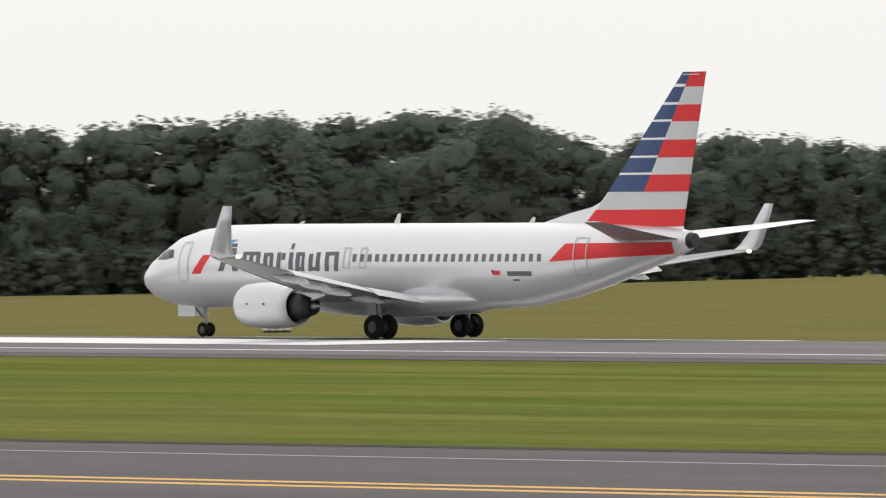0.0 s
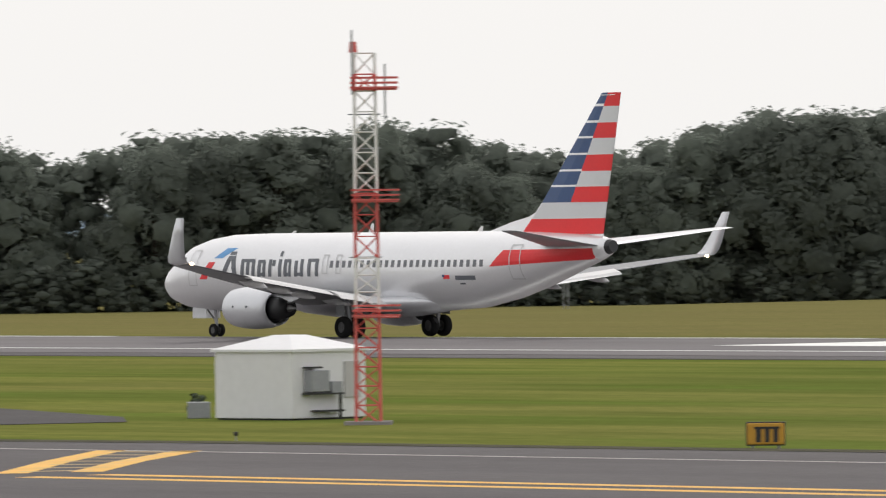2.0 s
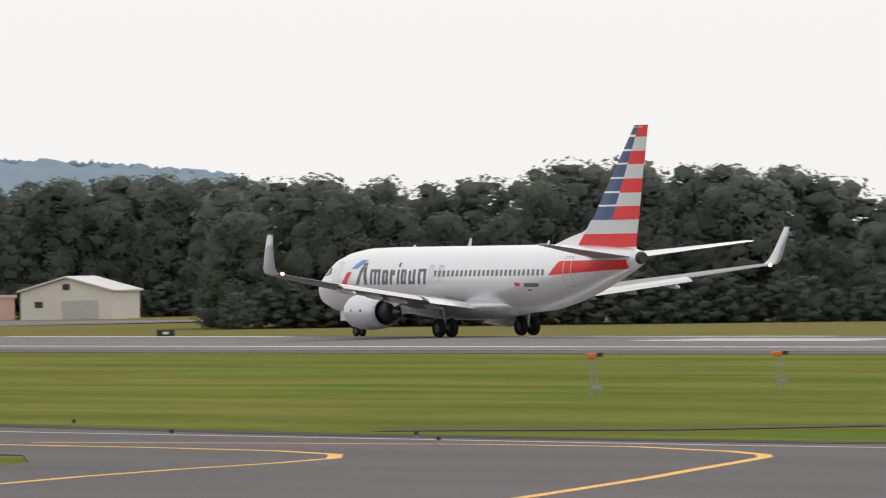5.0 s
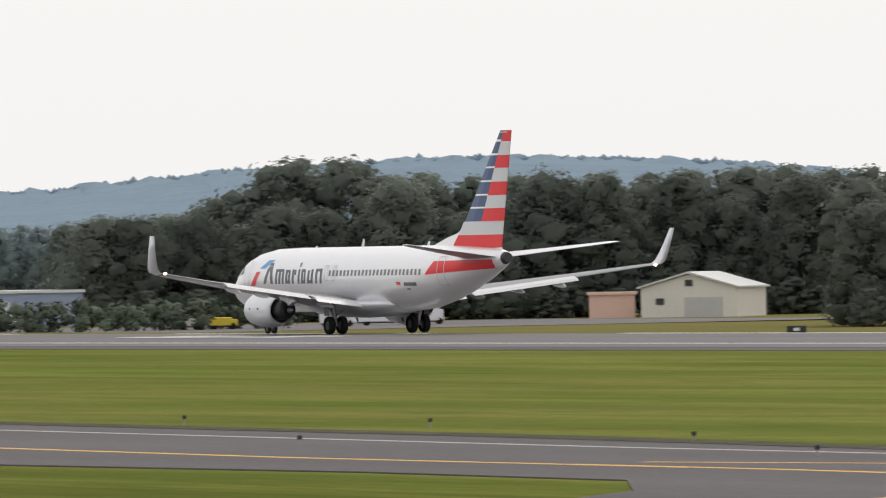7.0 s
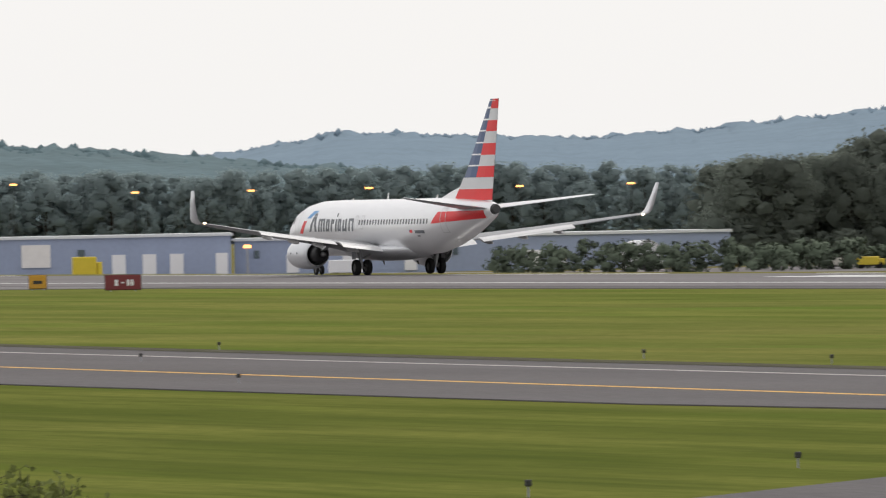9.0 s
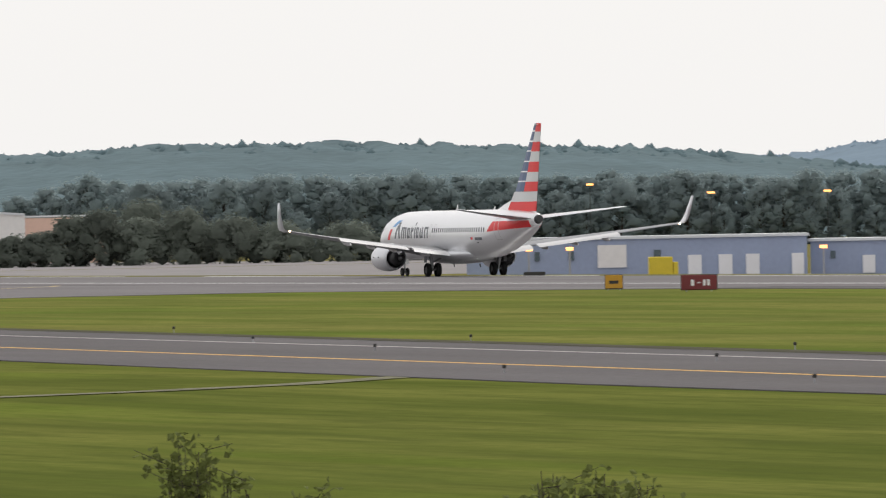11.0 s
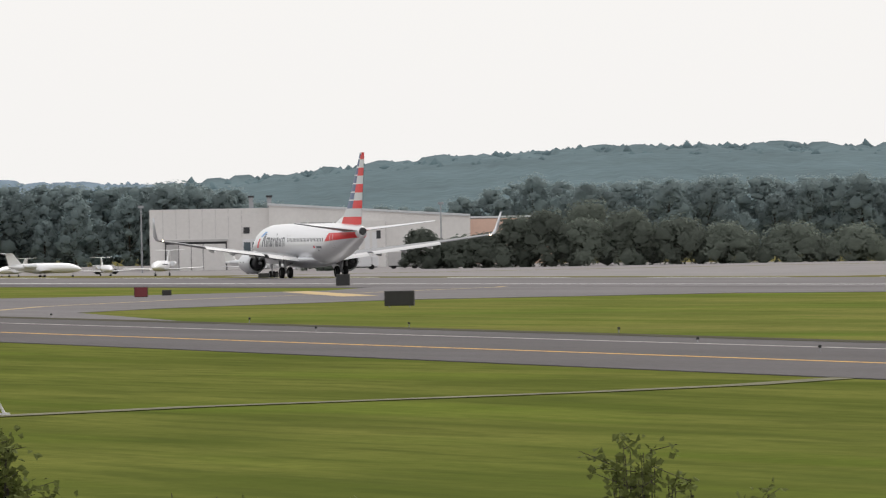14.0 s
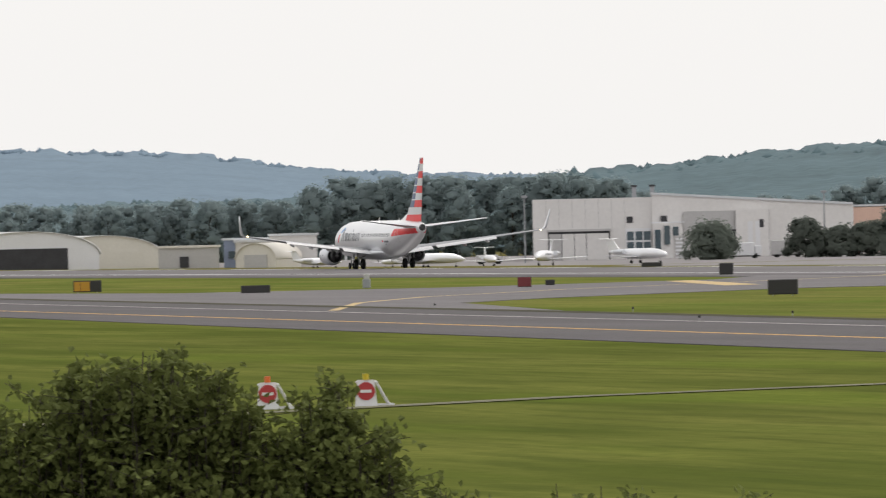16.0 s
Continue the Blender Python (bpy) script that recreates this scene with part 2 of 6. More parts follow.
def ribbon(name, line, width, z, material, label, category, kind="structure"):
    """A painted line of even width along a row of points."""
    left, right = [], []
    for i, p in enumerate(line):
        a = Vector(line[max(i - 1, 0)])
        b = Vector(line[min(i + 1, len(line) - 1)])
        d = (b - a).normalized()
        s = Vector((-d.y, d.x)) * width / 2
        left.append(Vector(p) + s)
        right.append(Vector(p) - s)
    bm = bmesh.new()
    vs = [(bm.verts.new((*p, z)), bm.verts.new((*q, z))) for p, q in zip(left, right)]
    for (a, b), (c, d) in zip(vs, vs[1:]):
        bm.faces.new((a, b, d, c))
    ob = part(name, bm, material)
    return tagged(ob, label, category, "", kind)


RY = 264.24  # runway centre line


def step(x, a, b):
    t = min(1, max(0, (x - a) / (b - a)))
    return t * t * (3 - 2 * t)


def land(x, y):
    """Height of the ground: flat airfield, the crowned runway's far half and a shallow fall to the woods."""
    bearing = math.degrees(math.atan2(70 - x, y + 40)) if y > 250 else 60
    fall = lerp_list(((41, 1.2), (42.3, 1.6), (44, 2.7), (46, 3.4), (48.5, 4.0), (51, 4.1), (54, 3.9), (56.5, 3.9), (59.5, 3.4)), bearing)
    dip = min(fall, 1.3 + 2.7 * step(x, -1250, -1150))
    crown = 0.019 * min(34.0, max(0.0, y - RY))
    return -max(crown, min(dip, 0.03 * max(0.0, y - 296))) - 0.05


def lerp_list(pairs, x):
    xs, ys = zip(*pairs)
    return float(np.interp(x, xs, ys))


def polar(az, r, cx=0.0, cy=0.0):
    return cx - r * math.sin(radians(az)), cy + r * math.cos(radians(az))


# ---- the ground ----
def build_ground():
    xs = [-5200, -4200, -3300, -2600, -2100, -1800, -1600, -1450] + list(range(-1300, 320, 50)) + [500, 900, 1600, 2600]
    ys = [-2600, -1200, -500, -200, -100, 0, 60, 100, 150, 200, 250, 264.24, 298.24, 310, 330, 360, 390, 420, 432, 460, 520, 600, 750, 1000, 1400, 2000, 3000, 4600]
    bm = bmesh.new()
    g = [[bm.verts.new((x, y, land(x, y))) for y in ys] for x in xs]
    for i in range(len(xs) - 1):
        for j in range(len(ys) - 1):
            bm.faces.new((g[i][j], g[i + 1][j], g[i + 1][j + 1], g[i][j + 1]))
    ob = smooth(part("ground", bm, GRASS))
    tagged(ob, "mown green airfield grass with drier strips", "grass", "", "structure")


build_ground()


def build_runway():
    """Crowned runway: the near half level, the far half falling away."""
    bm = bmesh.new()
    prof = [(RY - 39, -0.03), (RY - 39, 0.0), (RY, 0.0), (RY + 31.5, -0.6), (RY + 31.5, -0.64)]
    loft(bm, [[(x, y, z) for y, z in prof] for x in (-2300, -1200, -400, 300, 900)])
    tagged(part("runway", bm, ASPHALT_OLD), "wide grey asphalt runway with white markings", "runway", "", "structure")


def far_half(ob):
    """Lays a marking on the falling far half of the runway."""
    for v in ob.data.vertices:
        v.co.z -= 0.019 * max(0.0, v.co.y - RY)
    return ob


build_runway()
slab("runway_blast_edge", [(-2300, RY - 45), (900, RY - 45), (900, RY - 39), (-2300, RY - 39)], -0.02, ASPHALT, "darker asphalt strip along the runway shoulder", "runway shoulder")
FAR_EDGE = [(140, 130), (-60, 120), (-95, 117.8), (-130, 115.6), (-160, 110.5), (-185, 110.2), (-215, 113.6), (-260, 116.2), (-330, 121.8), (-400, 127), (-470, 132.2), (-700, 147.5), (-1000, 168)]
NEAR_EDGE = [(-1000, 146), (-700, 126), (-536, 114.6), (-451, 108), (-365, 102), (-300, 97.2), (-247, 93.6), (-202, 92.3), (-185, 93.6), (-172, 93.2), (-164, 89), (-151, 77.5), (-137, 64), (-110, 38), (-60, -40), (140, -40)]
slab("taxiway", FAR_EDGE + NEAR_EDGE, -0.015, ASPHALT, "dark grey asphalt taxiway with yellow and white lines", "taxiway")
slab("connecting_taxiway", [(-470, 132.3), (-552, 147), (-572, 158), (-602, 183), (-600, 206), (-560, 219), (-560, 225.3), (-800, 225.3), (-760, 224), (-738, 222), (-707, 209), (-690, 182), (-700, 164), (-800, 157), (-900, 162)], -0.018, ASPHALT_OLD, "grey asphalt connecting taxiway between two grass islands", "taxiway")


def build_markings():
    ribbon("runway_edge_line", [(-2200, 234.4), (-1100, 234.4), (-500, 234.4), (200, 234.4), (800, 234.4)], 0.95, 0.006, WHITE_LINE, "white painted runway edge line", "runway marking")
    far_half(ribbon("runway_edge_line", [(-2200, 293.6), (-1100, 293.6), (-500, 293.6), (200, 293.6), (800, 293.6)], 0.95, 0.006, WHITE_LINE, "white painted runway edge line", "runway marking"))
    for y0, y1 in ((246, 258.5), (270, 282.5)):
        far_half(slab("aiming_point_marking", [(-259, y0), (-220, y0), (-220, y1), (-259, y1)], 0.006, WHITE_LINE, "broad white painted aiming point block", "runway marking", 0.004))
    for x0 in (-392, -531, -120):
        for y in (251.5, 254.8, 273.4, 276.8):
            far_half(slab("touchdown_marking", [(x0, y), (x0 + 23, y), (x0 + 23, y + 1.8), (x0, y + 1.8)], 0.006, WHITE_LINE, "narrow white painted touchdown zone bar", "runway marking", 0.004))
    for k in range(-36, 16):
        x0 = k * 61.0
        slab("centreline_dash", [(x0, RY - 0.45), (x0 + 36.5, RY - 0.45), (x0 + 36.5, RY + 0.45), (x0, RY + 0.45)], 0.006, WHITE_LINE, "white painted runway centreline dash", "runway marking", 0.004)
    ribbon("taxiway_edge_line", [(120, 121), (-60, 111.8), (-110, 110), (-160, 108), (-200, 108.6), (-300, 115.1), (-470, 126.1), (-700, 141)], 0.4, -0.009, WORN_LINE, "thin white painted line along the taxiway", "taxiway marking")
    ribbon("taxiway_centre_line", [(-180, 99.2), (-200, 99.2), (-300, 105.7), (-470, 116.8), (-700, 131.7), (-980, 150)], 0.4, -0.009, YELLOW_LINE, "faded yellow taxiway centre line", "taxiway marking")
    for dy in (0.0, 2.1):
        ribbon("taxiway_double_line", [(120, 98 + dy), (-40, 93.6 + dy), (-75, 93.0 + dy), (-106, 92.6 + dy)], 0.85, -0.009, YELLOW_LINE, "bold yellow painted double taxiway line", "taxiway marking")
    hold_a = [(-108.8, 94.2), (-117.3, 102.0), (-125.0, 109.5)]
    hold_b = [(-108.2, 96.0), (-115.4, 102.8), (-122.4, 110.0)]
    for line in (hold_a, hold_b):
        ribbon("hold_marking_edge", line, 0.8, -0.009, YELLOW_LINE, "bold yellow painted hold marking", "taxiway marking")
    for k in range(7):
        g = (k + 0.5) / 7
        a, b = Vector(hold_a[0]).lerp(hold_a[2], g), Vector(hold_b[0]).lerp(hold_b[2], g)
        ribbon("hold_marking_bar", [tuple(a), tuple(b)], 0.5, -0.008, PALE_YELLOW, "worn yellow bar between two hold lines", "taxiway marking")
    ribbon("lead_in_line", [(-99, 55), (-114.3, 70.6), (-121.6, 78.1), (-132.6, 88.2), (-139.5, 94.2), (-144, 98.2), (-147, 100.8), (-149.5, 102.4), (-153.5, 104), (-161, 105.8), (-168, 105.6), (-178, 103.5), (-186, 101.2)], 0.4, -0.007, YELLOW_LINE, "curved yellow painted lead-in line", "taxiway marking")
    ribbon("lead_in_line", [(-131, 63.5), (-137.5, 70), (-143, 76), (-148.5, 82), (-152.5, 87), (-155.5, 91.5), (-158.5, 95), (-162.5, 97.4), (-168, 98.8), (-176, 99.3), (-186, 99.3)], 0.4, -0.007, YELLOW_LINE, "curved yellow painted lead-in line", "taxiway marking")
    ribbon("connector_line", [(-520, 131), (-569, 145), (-604, 158.5), (-640, 178), (-672, 201), (-705, 222), (-750, 240)], 0.6, -0.01, PALE_YELLOW, "pale yellow curved line on the connecting taxiway", "taxiway marking")
    slab("hold_patch", [(-640, 190), (-700, 203), (-703, 206), (-641, 193)], -0.008, PALE_YELLOW, "pale worn yellow hold patch on the connector", "taxiway marking", 0.004)
    slab("service_path", [(-190, 149), (-191, 145), (-181, 137.5), (-165, 129.5), (-155, 128.2), (-154, 132), (-160, 136.4), (-174, 142.5)], -0.03, ASPHALT_DARK, "patch of old grey paving in the grass", "path", 0.01)
    ribbon("service_path", [(-170, 133), (-177, 130.9), (-178.4, 125.1), (-180.3, 120), (-190, 115.5)], 2.5, -0.025, ASPHALT_DARK, "narrow dark worn track in the grass", "path")
    far = [p for p in FAR_EDGE if -720 < p[0] < 0]
    # The grass lip's shaded face, painted as a flat dark ribbon.
    ribbon("taxiway_verge", [(x, y + 0.5) for x, y in far], 1.9, -0.004, LIP_SHADE, "dark strip painted for the shaded grass lip along the taxiway", "verge")
    ribbon("drain_track", [(-225, 45), (-240, 62), (-246, 68.8), (-250.5, 77), (-254, 83), (-259, 89), (-268, 96)], 1.5, -0.025, DITCH, "narrow grey drainage track across the grass", "path")


build_markings()


# ---- the airliner, nose at its origin, +x towards the tail ----
FUS = [(0.0, 2.74, 2.86, 0.05), (0.12, 2.5, 3.1, 0.3), (0.4, 2.2, 3.36, 0.62), (1.0, 1.86, 3.78, 1.02), (2.0, 1.58, 4.34, 1.4), (3.0, 1.45, 4.86, 1.64), (4.2, 1.4, 5.16, 1.79), (6.0, 1.38, 5.37, 1.88), (9.0, 1.38, 5.42, 1.88),
       (14, 1.38, 5.42, 1.88), (19, 1.38, 5.42, 1.88), (24, 1.38, 5.42, 1.88), (26.5, 1.52, 5.42, 1.87), (29, 1.95, 5.41, 1.76), (31, 2.45, 5.36, 1.56), (33, 3.05, 5.28, 1.25), (34.6, 3.55, 5.2, 0.9), (35.7, 3.9, 5.1, 0.6), (36.3, 4.12, 5.0, 0.38)]


def fus_at(s):
    xs = [f[0] for f in FUS]
    return [float(np.interp(s, xs, [f[i] for f in FUS])) for i in (1, 2, 3)]


def side_y(s, z):
    lo, hi, w = fus_at(s)
    c, h = (lo + hi) / 2, (hi - lo) / 2
    return w * math.sqrt(max(0.02, 1 - ((z - c) / h) ** 2))


def patch(bm, corners, side, lift=0.012, nu=1, nv=1):
    """A painted or glazed quad laid on the fuselage skin: corners in (station, height)."""
    a, b, c, d = [Vector(p) for p in corners]
    vs = {}
    for i in range(nu + 1):
        for j in range(nv + 1):
            p = (a.lerp(b, i / nu)).lerp(d.lerp(c, i / nu), j / nv)
            vs[i, j] = bm.verts.new((p.x, side * (side_y(p.x, p.y) + lift), p.y))
    for i in range(nu):
        for j in range(nv):
            bm.faces.new((vs[i, j], vs[i + 1, j], vs[i + 1, j + 1], vs[i, j + 1]))
    return bm


def wing_section(le, chord, y, z, thick, twist=0.0):
    pts = []
    for u, t in ((0, 0), (0.03, 0.42), (0.12, 0.8), (0.3, 1), (0.55, 0.85), (0.8, 0.42), (1, 0.04)):
        pts.append((le + u * chord, y, z + t * thick * 0.55 - u * twist))
    for u, t in ((1, -0.04), (0.8, -0.25), (0.55, -0.5), (0.3, -0.62), (0.12, -0.52), (0.03, -0.3)):
        pts.append((le + u * chord, y, z + t * thick * 0.55 - u * twist))
    return pts


def wing_z(y):
    return 1.95 + (abs(y) - 1.8) * 0.125 + max(0, abs(y) - 8) ** 2 * 0.0012


def build_wheel(r, w, parent, name):
    bm = bmesh.new()
    prof = [(0.5 * r, -w * 0.42), (0.72 * r, -w * 0.5), (0.93 * r, -w * 0.42), (r, -w * 0.2), (r, w * 0.2), (0.93 * r, w * 0.42), (0.72 * r, w * 0.5), (0.5 * r, w * 0.42)]
    rings = [[(a * math.cos(k * math.tau / 24), b, a * math.sin(k * math.tau / 24)) for a, b in prof] for k in range(25)]
    loft(bm, rings, caps=False)
    bmesh.ops.remove_doubles(bm, verts=bm.verts, dist=1e-4)
    ob = smooth(part(name, bm, RUBBER, parent, "black rubber tyre"))
    bm = bmesh.new()
    tube(bm, (0, -w * 0.34, 0), (0, w * 0.34, 0), r * 0.52, n=20)
    tube(bm, (0, -w * 0.42, 0), (0, w * 0.42, 0), r * 0.2, n=12)
    for k in range(5):
        a = k * math.tau / 5
        tube(bm, (r * 0.36 * math.cos(a), -w * 0.36, r * 0.36 * math.sin(a)), (r * 0.36 * math.cos(a), w * 0.36, r * 0.36 * math.sin(a)), r * 0.07, n=6)
    part("rim", bm, RIM, ob, "dull grey wheel rim")
    return ob


def build_airliner():
    root = new("airliner")
    tagged(root, "white twin-jet airliner with a red, silver and blue striped tail", "airplane")
    # fuselage
    bm = bmesh.new()
    n = 40
    rings = []
    for s in sorted({f[0] for f in FUS} | set(np.arange(0.7, 36, 1.0).round(2))):
        lo, hi, w = fus_at(s)
        c, h = (lo + hi) / 2, (hi - lo) / 2
        rings.append([(s, w * math.sin(k * math.tau / n), c + h * math.cos(k * math.tau / n)) for k in range(n)])
    loft(bm, rings)
    smooth(part("fuselage", bm, PAINT, root, "gloss white fuselage skin"))
    # belly fairing
    bm = bmesh.new()
    rings = []
    for s, w, lo in ((11.2, 0.9, 1.5), (12.6, 1.7, 1.2), (15, 2.25, 1.02), (18, 2.5, 0.98), (20.5, 2.3, 1.05), (22.5, 1.75, 1.25), (24, 1.0, 1.5)):
        rings.append([(s, w * math.sin(k * math.tau / 24), 1.85 + (1.85 - lo if math.cos(k * math.tau / 24) < 0 else 0.35) * math.cos(k * math.tau / 24)) for k in range(24)])
    loft(bm, rings)
    smooth(part("belly_fairing", bm, SILVER, root, "pale grey belly fairing"))
    # tail cone exhaust
    bm = bmesh.new()
    tube(bm, (36.2, 0, 4.56), (36.62, 0, 4.6), 0.4, 0.3, 16)
    part("tail_exhaust", bm, DARK, root, "dark auxiliary exhaust at the tail")
    # wings
    stations = [(1.2, 12.3, 8.1, 1.0), (1.9, 12.9, 7.5, 0.95), (3.6, 14.6, 5.9, 0.72), (5.4, 16.0, 4.5, 0.55), (9, 17.95, 3.6, 0.42), (13, 20.1, 2.6, 0.3), (16.6, 22.1, 1.75, 0.2), (17.15, 22.5, 1.6, 0.17)]
    for side, nm in ((-1, "wing"), (1, "wing")):
        bm = bmesh.new()
        loft(bm, [wing_section(le, ch, side * y, wing_z(y), t) for y, le, ch, t in stations])
        wing = smooth(part(nm, bm, WING_AND_SHADE_GREY, root, "swept grey wing"))
        # leading edge strip of bare metal
        bm = bmesh.new()
        loft(bm, [[(le - 0.03, side * y, wing_z(y) - 0.05 * t), (le + 0.2 * ch ** 0.5, side * y, wing_z(y) + 0.5 * t + 0.015), (le + 0.05, side * y, wing_z(y) - 0.2 * t - 0.012)] for y, le, ch, t in stations[2:]])
        part("slat", bm, CHROME, wing, "bright metal leading edge")
        # flaps drooped behind the wing
        for y0, y1, dr in ((2.1, 5.2, 0.3), (5.7, 12.2, 0.2)):
            bm = bmesh.new()
            rr = []
            for y in (y0, y1):
                le = float(np.interp(y, [q[0] for q in stations], [q[1] for q in stations]))
                ch = float(np.interp(y, [q[0] for q in stations], [q[2] for q in stations]))
                te = le + ch
                z = wing_z(y)
                c = 0.8 if y < 6 else 0.75 - (y - 5.7) * 0.045
                rr.append([(te - 0.3, side * y, z + 0.1), (te + c * 0.45, side * y, z - dr * 0.25), (te + c * 0.85, side * y, z - dr), (te + c * 0.4, side * y, z - dr * 0.55), (te - 0.3, side * y, z - 0.08)])
            loft(bm, rr)
            part("flap", bm, FLAP, wing, "pale lowered trailing flap")
        # flap track fairings
        for y in (3.4, 6.6, 8.9, 11.3):
            le = float(np.interp(y, [q[0] for q in stations], [q[1] for q in stations]))
            ch = float(np.interp(y, [q[0] for q in stations], [q[2] for q in stations]))
            z = wing_z(y)
            bm = bmesh.new()
            rr = []
            for u, r, dz in ((0, 0.03, -0.12), (0.25, 0.15, -0.2), (0.6, 0.18, -0.27), (0.85, 0.12, -0.36), (1, 0.03, -0.44)):
                rr.append([(le + ch * 0.45 + u * (2.6 if y < 6 else 2.3), side * y + r * math.sin(k * math.tau / 12), z + dz + 1.2 * r * math.cos(k * math.tau / 12)) for k in range(12)])
            loft(bm, rr)
            smooth(part("flap_track_fairing", bm, FLAP, wing, "pale pointed flap track fairing"))
        # blended winglet
        bm = bmesh.new()
        rr = []
        for y, z, le, ch in ((17.1, 0.0, 22.46, 1.62), (17.42, 0.08, 22.68, 1.55), (17.62, 0.32, 22.9, 1.42), (17.75, 0.75, 23.2, 1.22), (17.9, 1.5, 23.65, 0.92), (18.02, 2.3, 24.15, 0.6)):
            zz = wing_z(17.1) + z
            lean = min(1.0, z / 0.6)
            t = 0.07 * ch / 1.6 + 0.012
            rr.append([(le, side * y, zz), (le + ch * 0.3, side * (y - t * lean), zz + t * (1 - lean)), (le + ch, side * (y - 0.01), zz), (le + ch * 0.3, side * (y + t * lean), zz - t * (1 - lean))])
        loft(bm, rr)
        smooth(part("winglet", bm, SILVER, root, "pale upswept winglet"))
        bm = bmesh.new()
        tube(bm, (23.98, side * 17.0, wing_z(17) + 0.02), (24.14, side * 17.0, wing_z(17) + 0.02), 0.075, n=8)
        part("wingtip_light", bm, LAMP, root, "lit warm wingtip light")
        # engine
        cy, cz = side * 4.83, 1.56
        bm = bmesh.new()
        rr = []
        for s, r, flat in ((12.25, 0.86, 0.9), (12.02, 0.97, 0.9), (12.2, 1.03, 0.92), (12.8, 1.1, 0.94), (13.8, 1.12, 0.97), (14.8, 1.02, 1), (15.5, 0.88, 1), (15.46, 0.8, 1), (14.9, 0.82, 1)):
            rr.append([(s, cy + r * math.sin(k * math.tau / 32), cz + (flat if math.cos(k * math.tau / 32) < 0 else 1) * r * math.cos(k * math.tau / 32)) for k in range(32)])
        loft(bm, rr, caps=False)
        eng = smooth(part("engine_cowling", bm, SILVER, root, "pale grey engine cowling"))
        bm = bmesh.new()
        rr = [[(s, cy + r * math.sin(k * math.tau / 24), cz + r * math.cos(k * math.tau / 24)) for k in range(24)] for s, r in ((14.9, 0.66), (15.8, 0.6), (16.5, 0.42), (16.45, 0.34))]
        loft(bm, rr)
        smooth(part("core_nozzle", bm, DARK, eng, "dark hot metal core nozzle"))
        bm = bmesh.new()
        tube(bm, (16.3, cy, cz), (17.0, cy, cz), 0.24, 0.03, 16)
        part("exhaust_plug", bm, STEEL, eng, "pointed metal exhaust plug")
        bm = bmesh.new()
        tube(bm, (14.92, cy, cz), (14.98, cy, cz), 0.83, 0.83, 24)
        part("duct_face", bm, DARK, eng, "dark duct face behind the fan")
        bm = bmesh.new()
        tube(bm, (12.5, cy, cz), (12.56, cy, cz), 0.88, 0.88, 24)
        part("fan_disc", bm, DARK, eng, "dark fan face inside the cowling")
        bm = bmesh.new()
        loft(bm, [[(s, cy - 0.16, z0), (s, cy + 0.16, z0), (s, cy + 0.12, z1), (s, cy - 0.12, z1)] for s, z0, z1 in ((13.2, 2.5, 2.62), (14.4, 2.3, 2.8), (16.2, 1.75, 2.55), (17.4, 2.05, 2.4))])
        part("pylon", bm, SILVER, eng, "grey engine pylon")
        for s in (13.1, 14.2):
            part("latch", tube(bmesh.new(), (s, cy + side * 1.06, cz + 0.1), (s, cy + side * 1.13, cz + 0.1), 0.06, n=8), TITLE, eng, "small dark cowling vent")
        # horizontal tail
        bm = bmesh.new()
        # Lower faces take the wing grey, which paints in the underside's shade.
        loft(bm, [wing_section(le, ch, side * y, z, t) for y, le, ch, z, t in ((0.3, 31.6, 4.3, 4.62, 0.4), (0.9, 32.2, 3.9, 4.68, 0.36), (4, 34.3, 2.5, 5.05, 0.22), (7.0, 36.3, 1.25, 5.42, 0.12), (7.2, 36.6, 0.9, 5.44, 0.08))], mats=lambda i, k: 1 if k >= 6 else 0)
        smooth(part("tailplane", bm, [SILVER, WING_AND_SHADE_GREY], root, "swept pale tailplane with shade painted on its underside"))
        # main gear
        gy = side * 2.87
        bm = bmesh.new()
        tube(bm, (18.97, gy, 0.5), (18.97, gy + side * 0.25, 2.3), 0.13, 0.16, 12)
        tube(bm, (18.97, gy - 0.5, 0.56), (18.97, gy + 0.5, 0.56), 0.09, n=10)
        tube(bm, (18.97, gy, 1.2), (19.0, gy - side * 1.3, 1.75), 0.07, n=8)
        tube(bm, (18.97, gy, 0.8), (17.9, gy, 1.9), 0.06, n=8)
        gear = part("main_gear_leg", bm, STEEL, root, "grey metal main landing gear leg")
        bm = bmesh.new()
        box(bm, 18.65, 19.3, gy + side * 0.6, gy + side * 0.63, 1.15, 2.2)
        part("gear_door", bm, WING_AND_SHADE_GREY, root, "grey landing gear door panel")
    # fin with stripes: rows from the top down; columns leading edge, middle line, trailing edge
    zs = [12.3, 11.75, 11.62, 10.92, 10.8, 10.13, 10.03, 9.3, 9.2, 8.48, 8.38, 7.7, 7.6, 6.82, 6.0, 5.22]

    def fin_x(z):
        le = 30.75 + (z - 6.45) * (35.88 - 30.75) / (12.3 - 6.45)
        if z < 6.45:
            le = 30.75 - (6.45 - z) * 1.05
        te = 35.86 + (z - 5.2) * (37.34 - 35.86) / 7.1
        mid = 33.55 + (z - 6.85) * (36.42 - 33.55) / 5.45
        return le, mid, te

    bm = bmesh.new()

    def fin_row(z, full):
        le, mid, te = fin_x(z)
        if full:
            mid = le + 0.25
        w = 0.035 * (te - le)
        xs = [le, le + 0.5 * (mid - le), mid, (mid + te) / 2, te]
        ys = [0.0, w * 0.75, w, w * 0.7, 0.015]
        return [[bm.verts.new((x, sd * y, z)) for x, y in zip(xs, ys)] for sd in (-1, 1)]

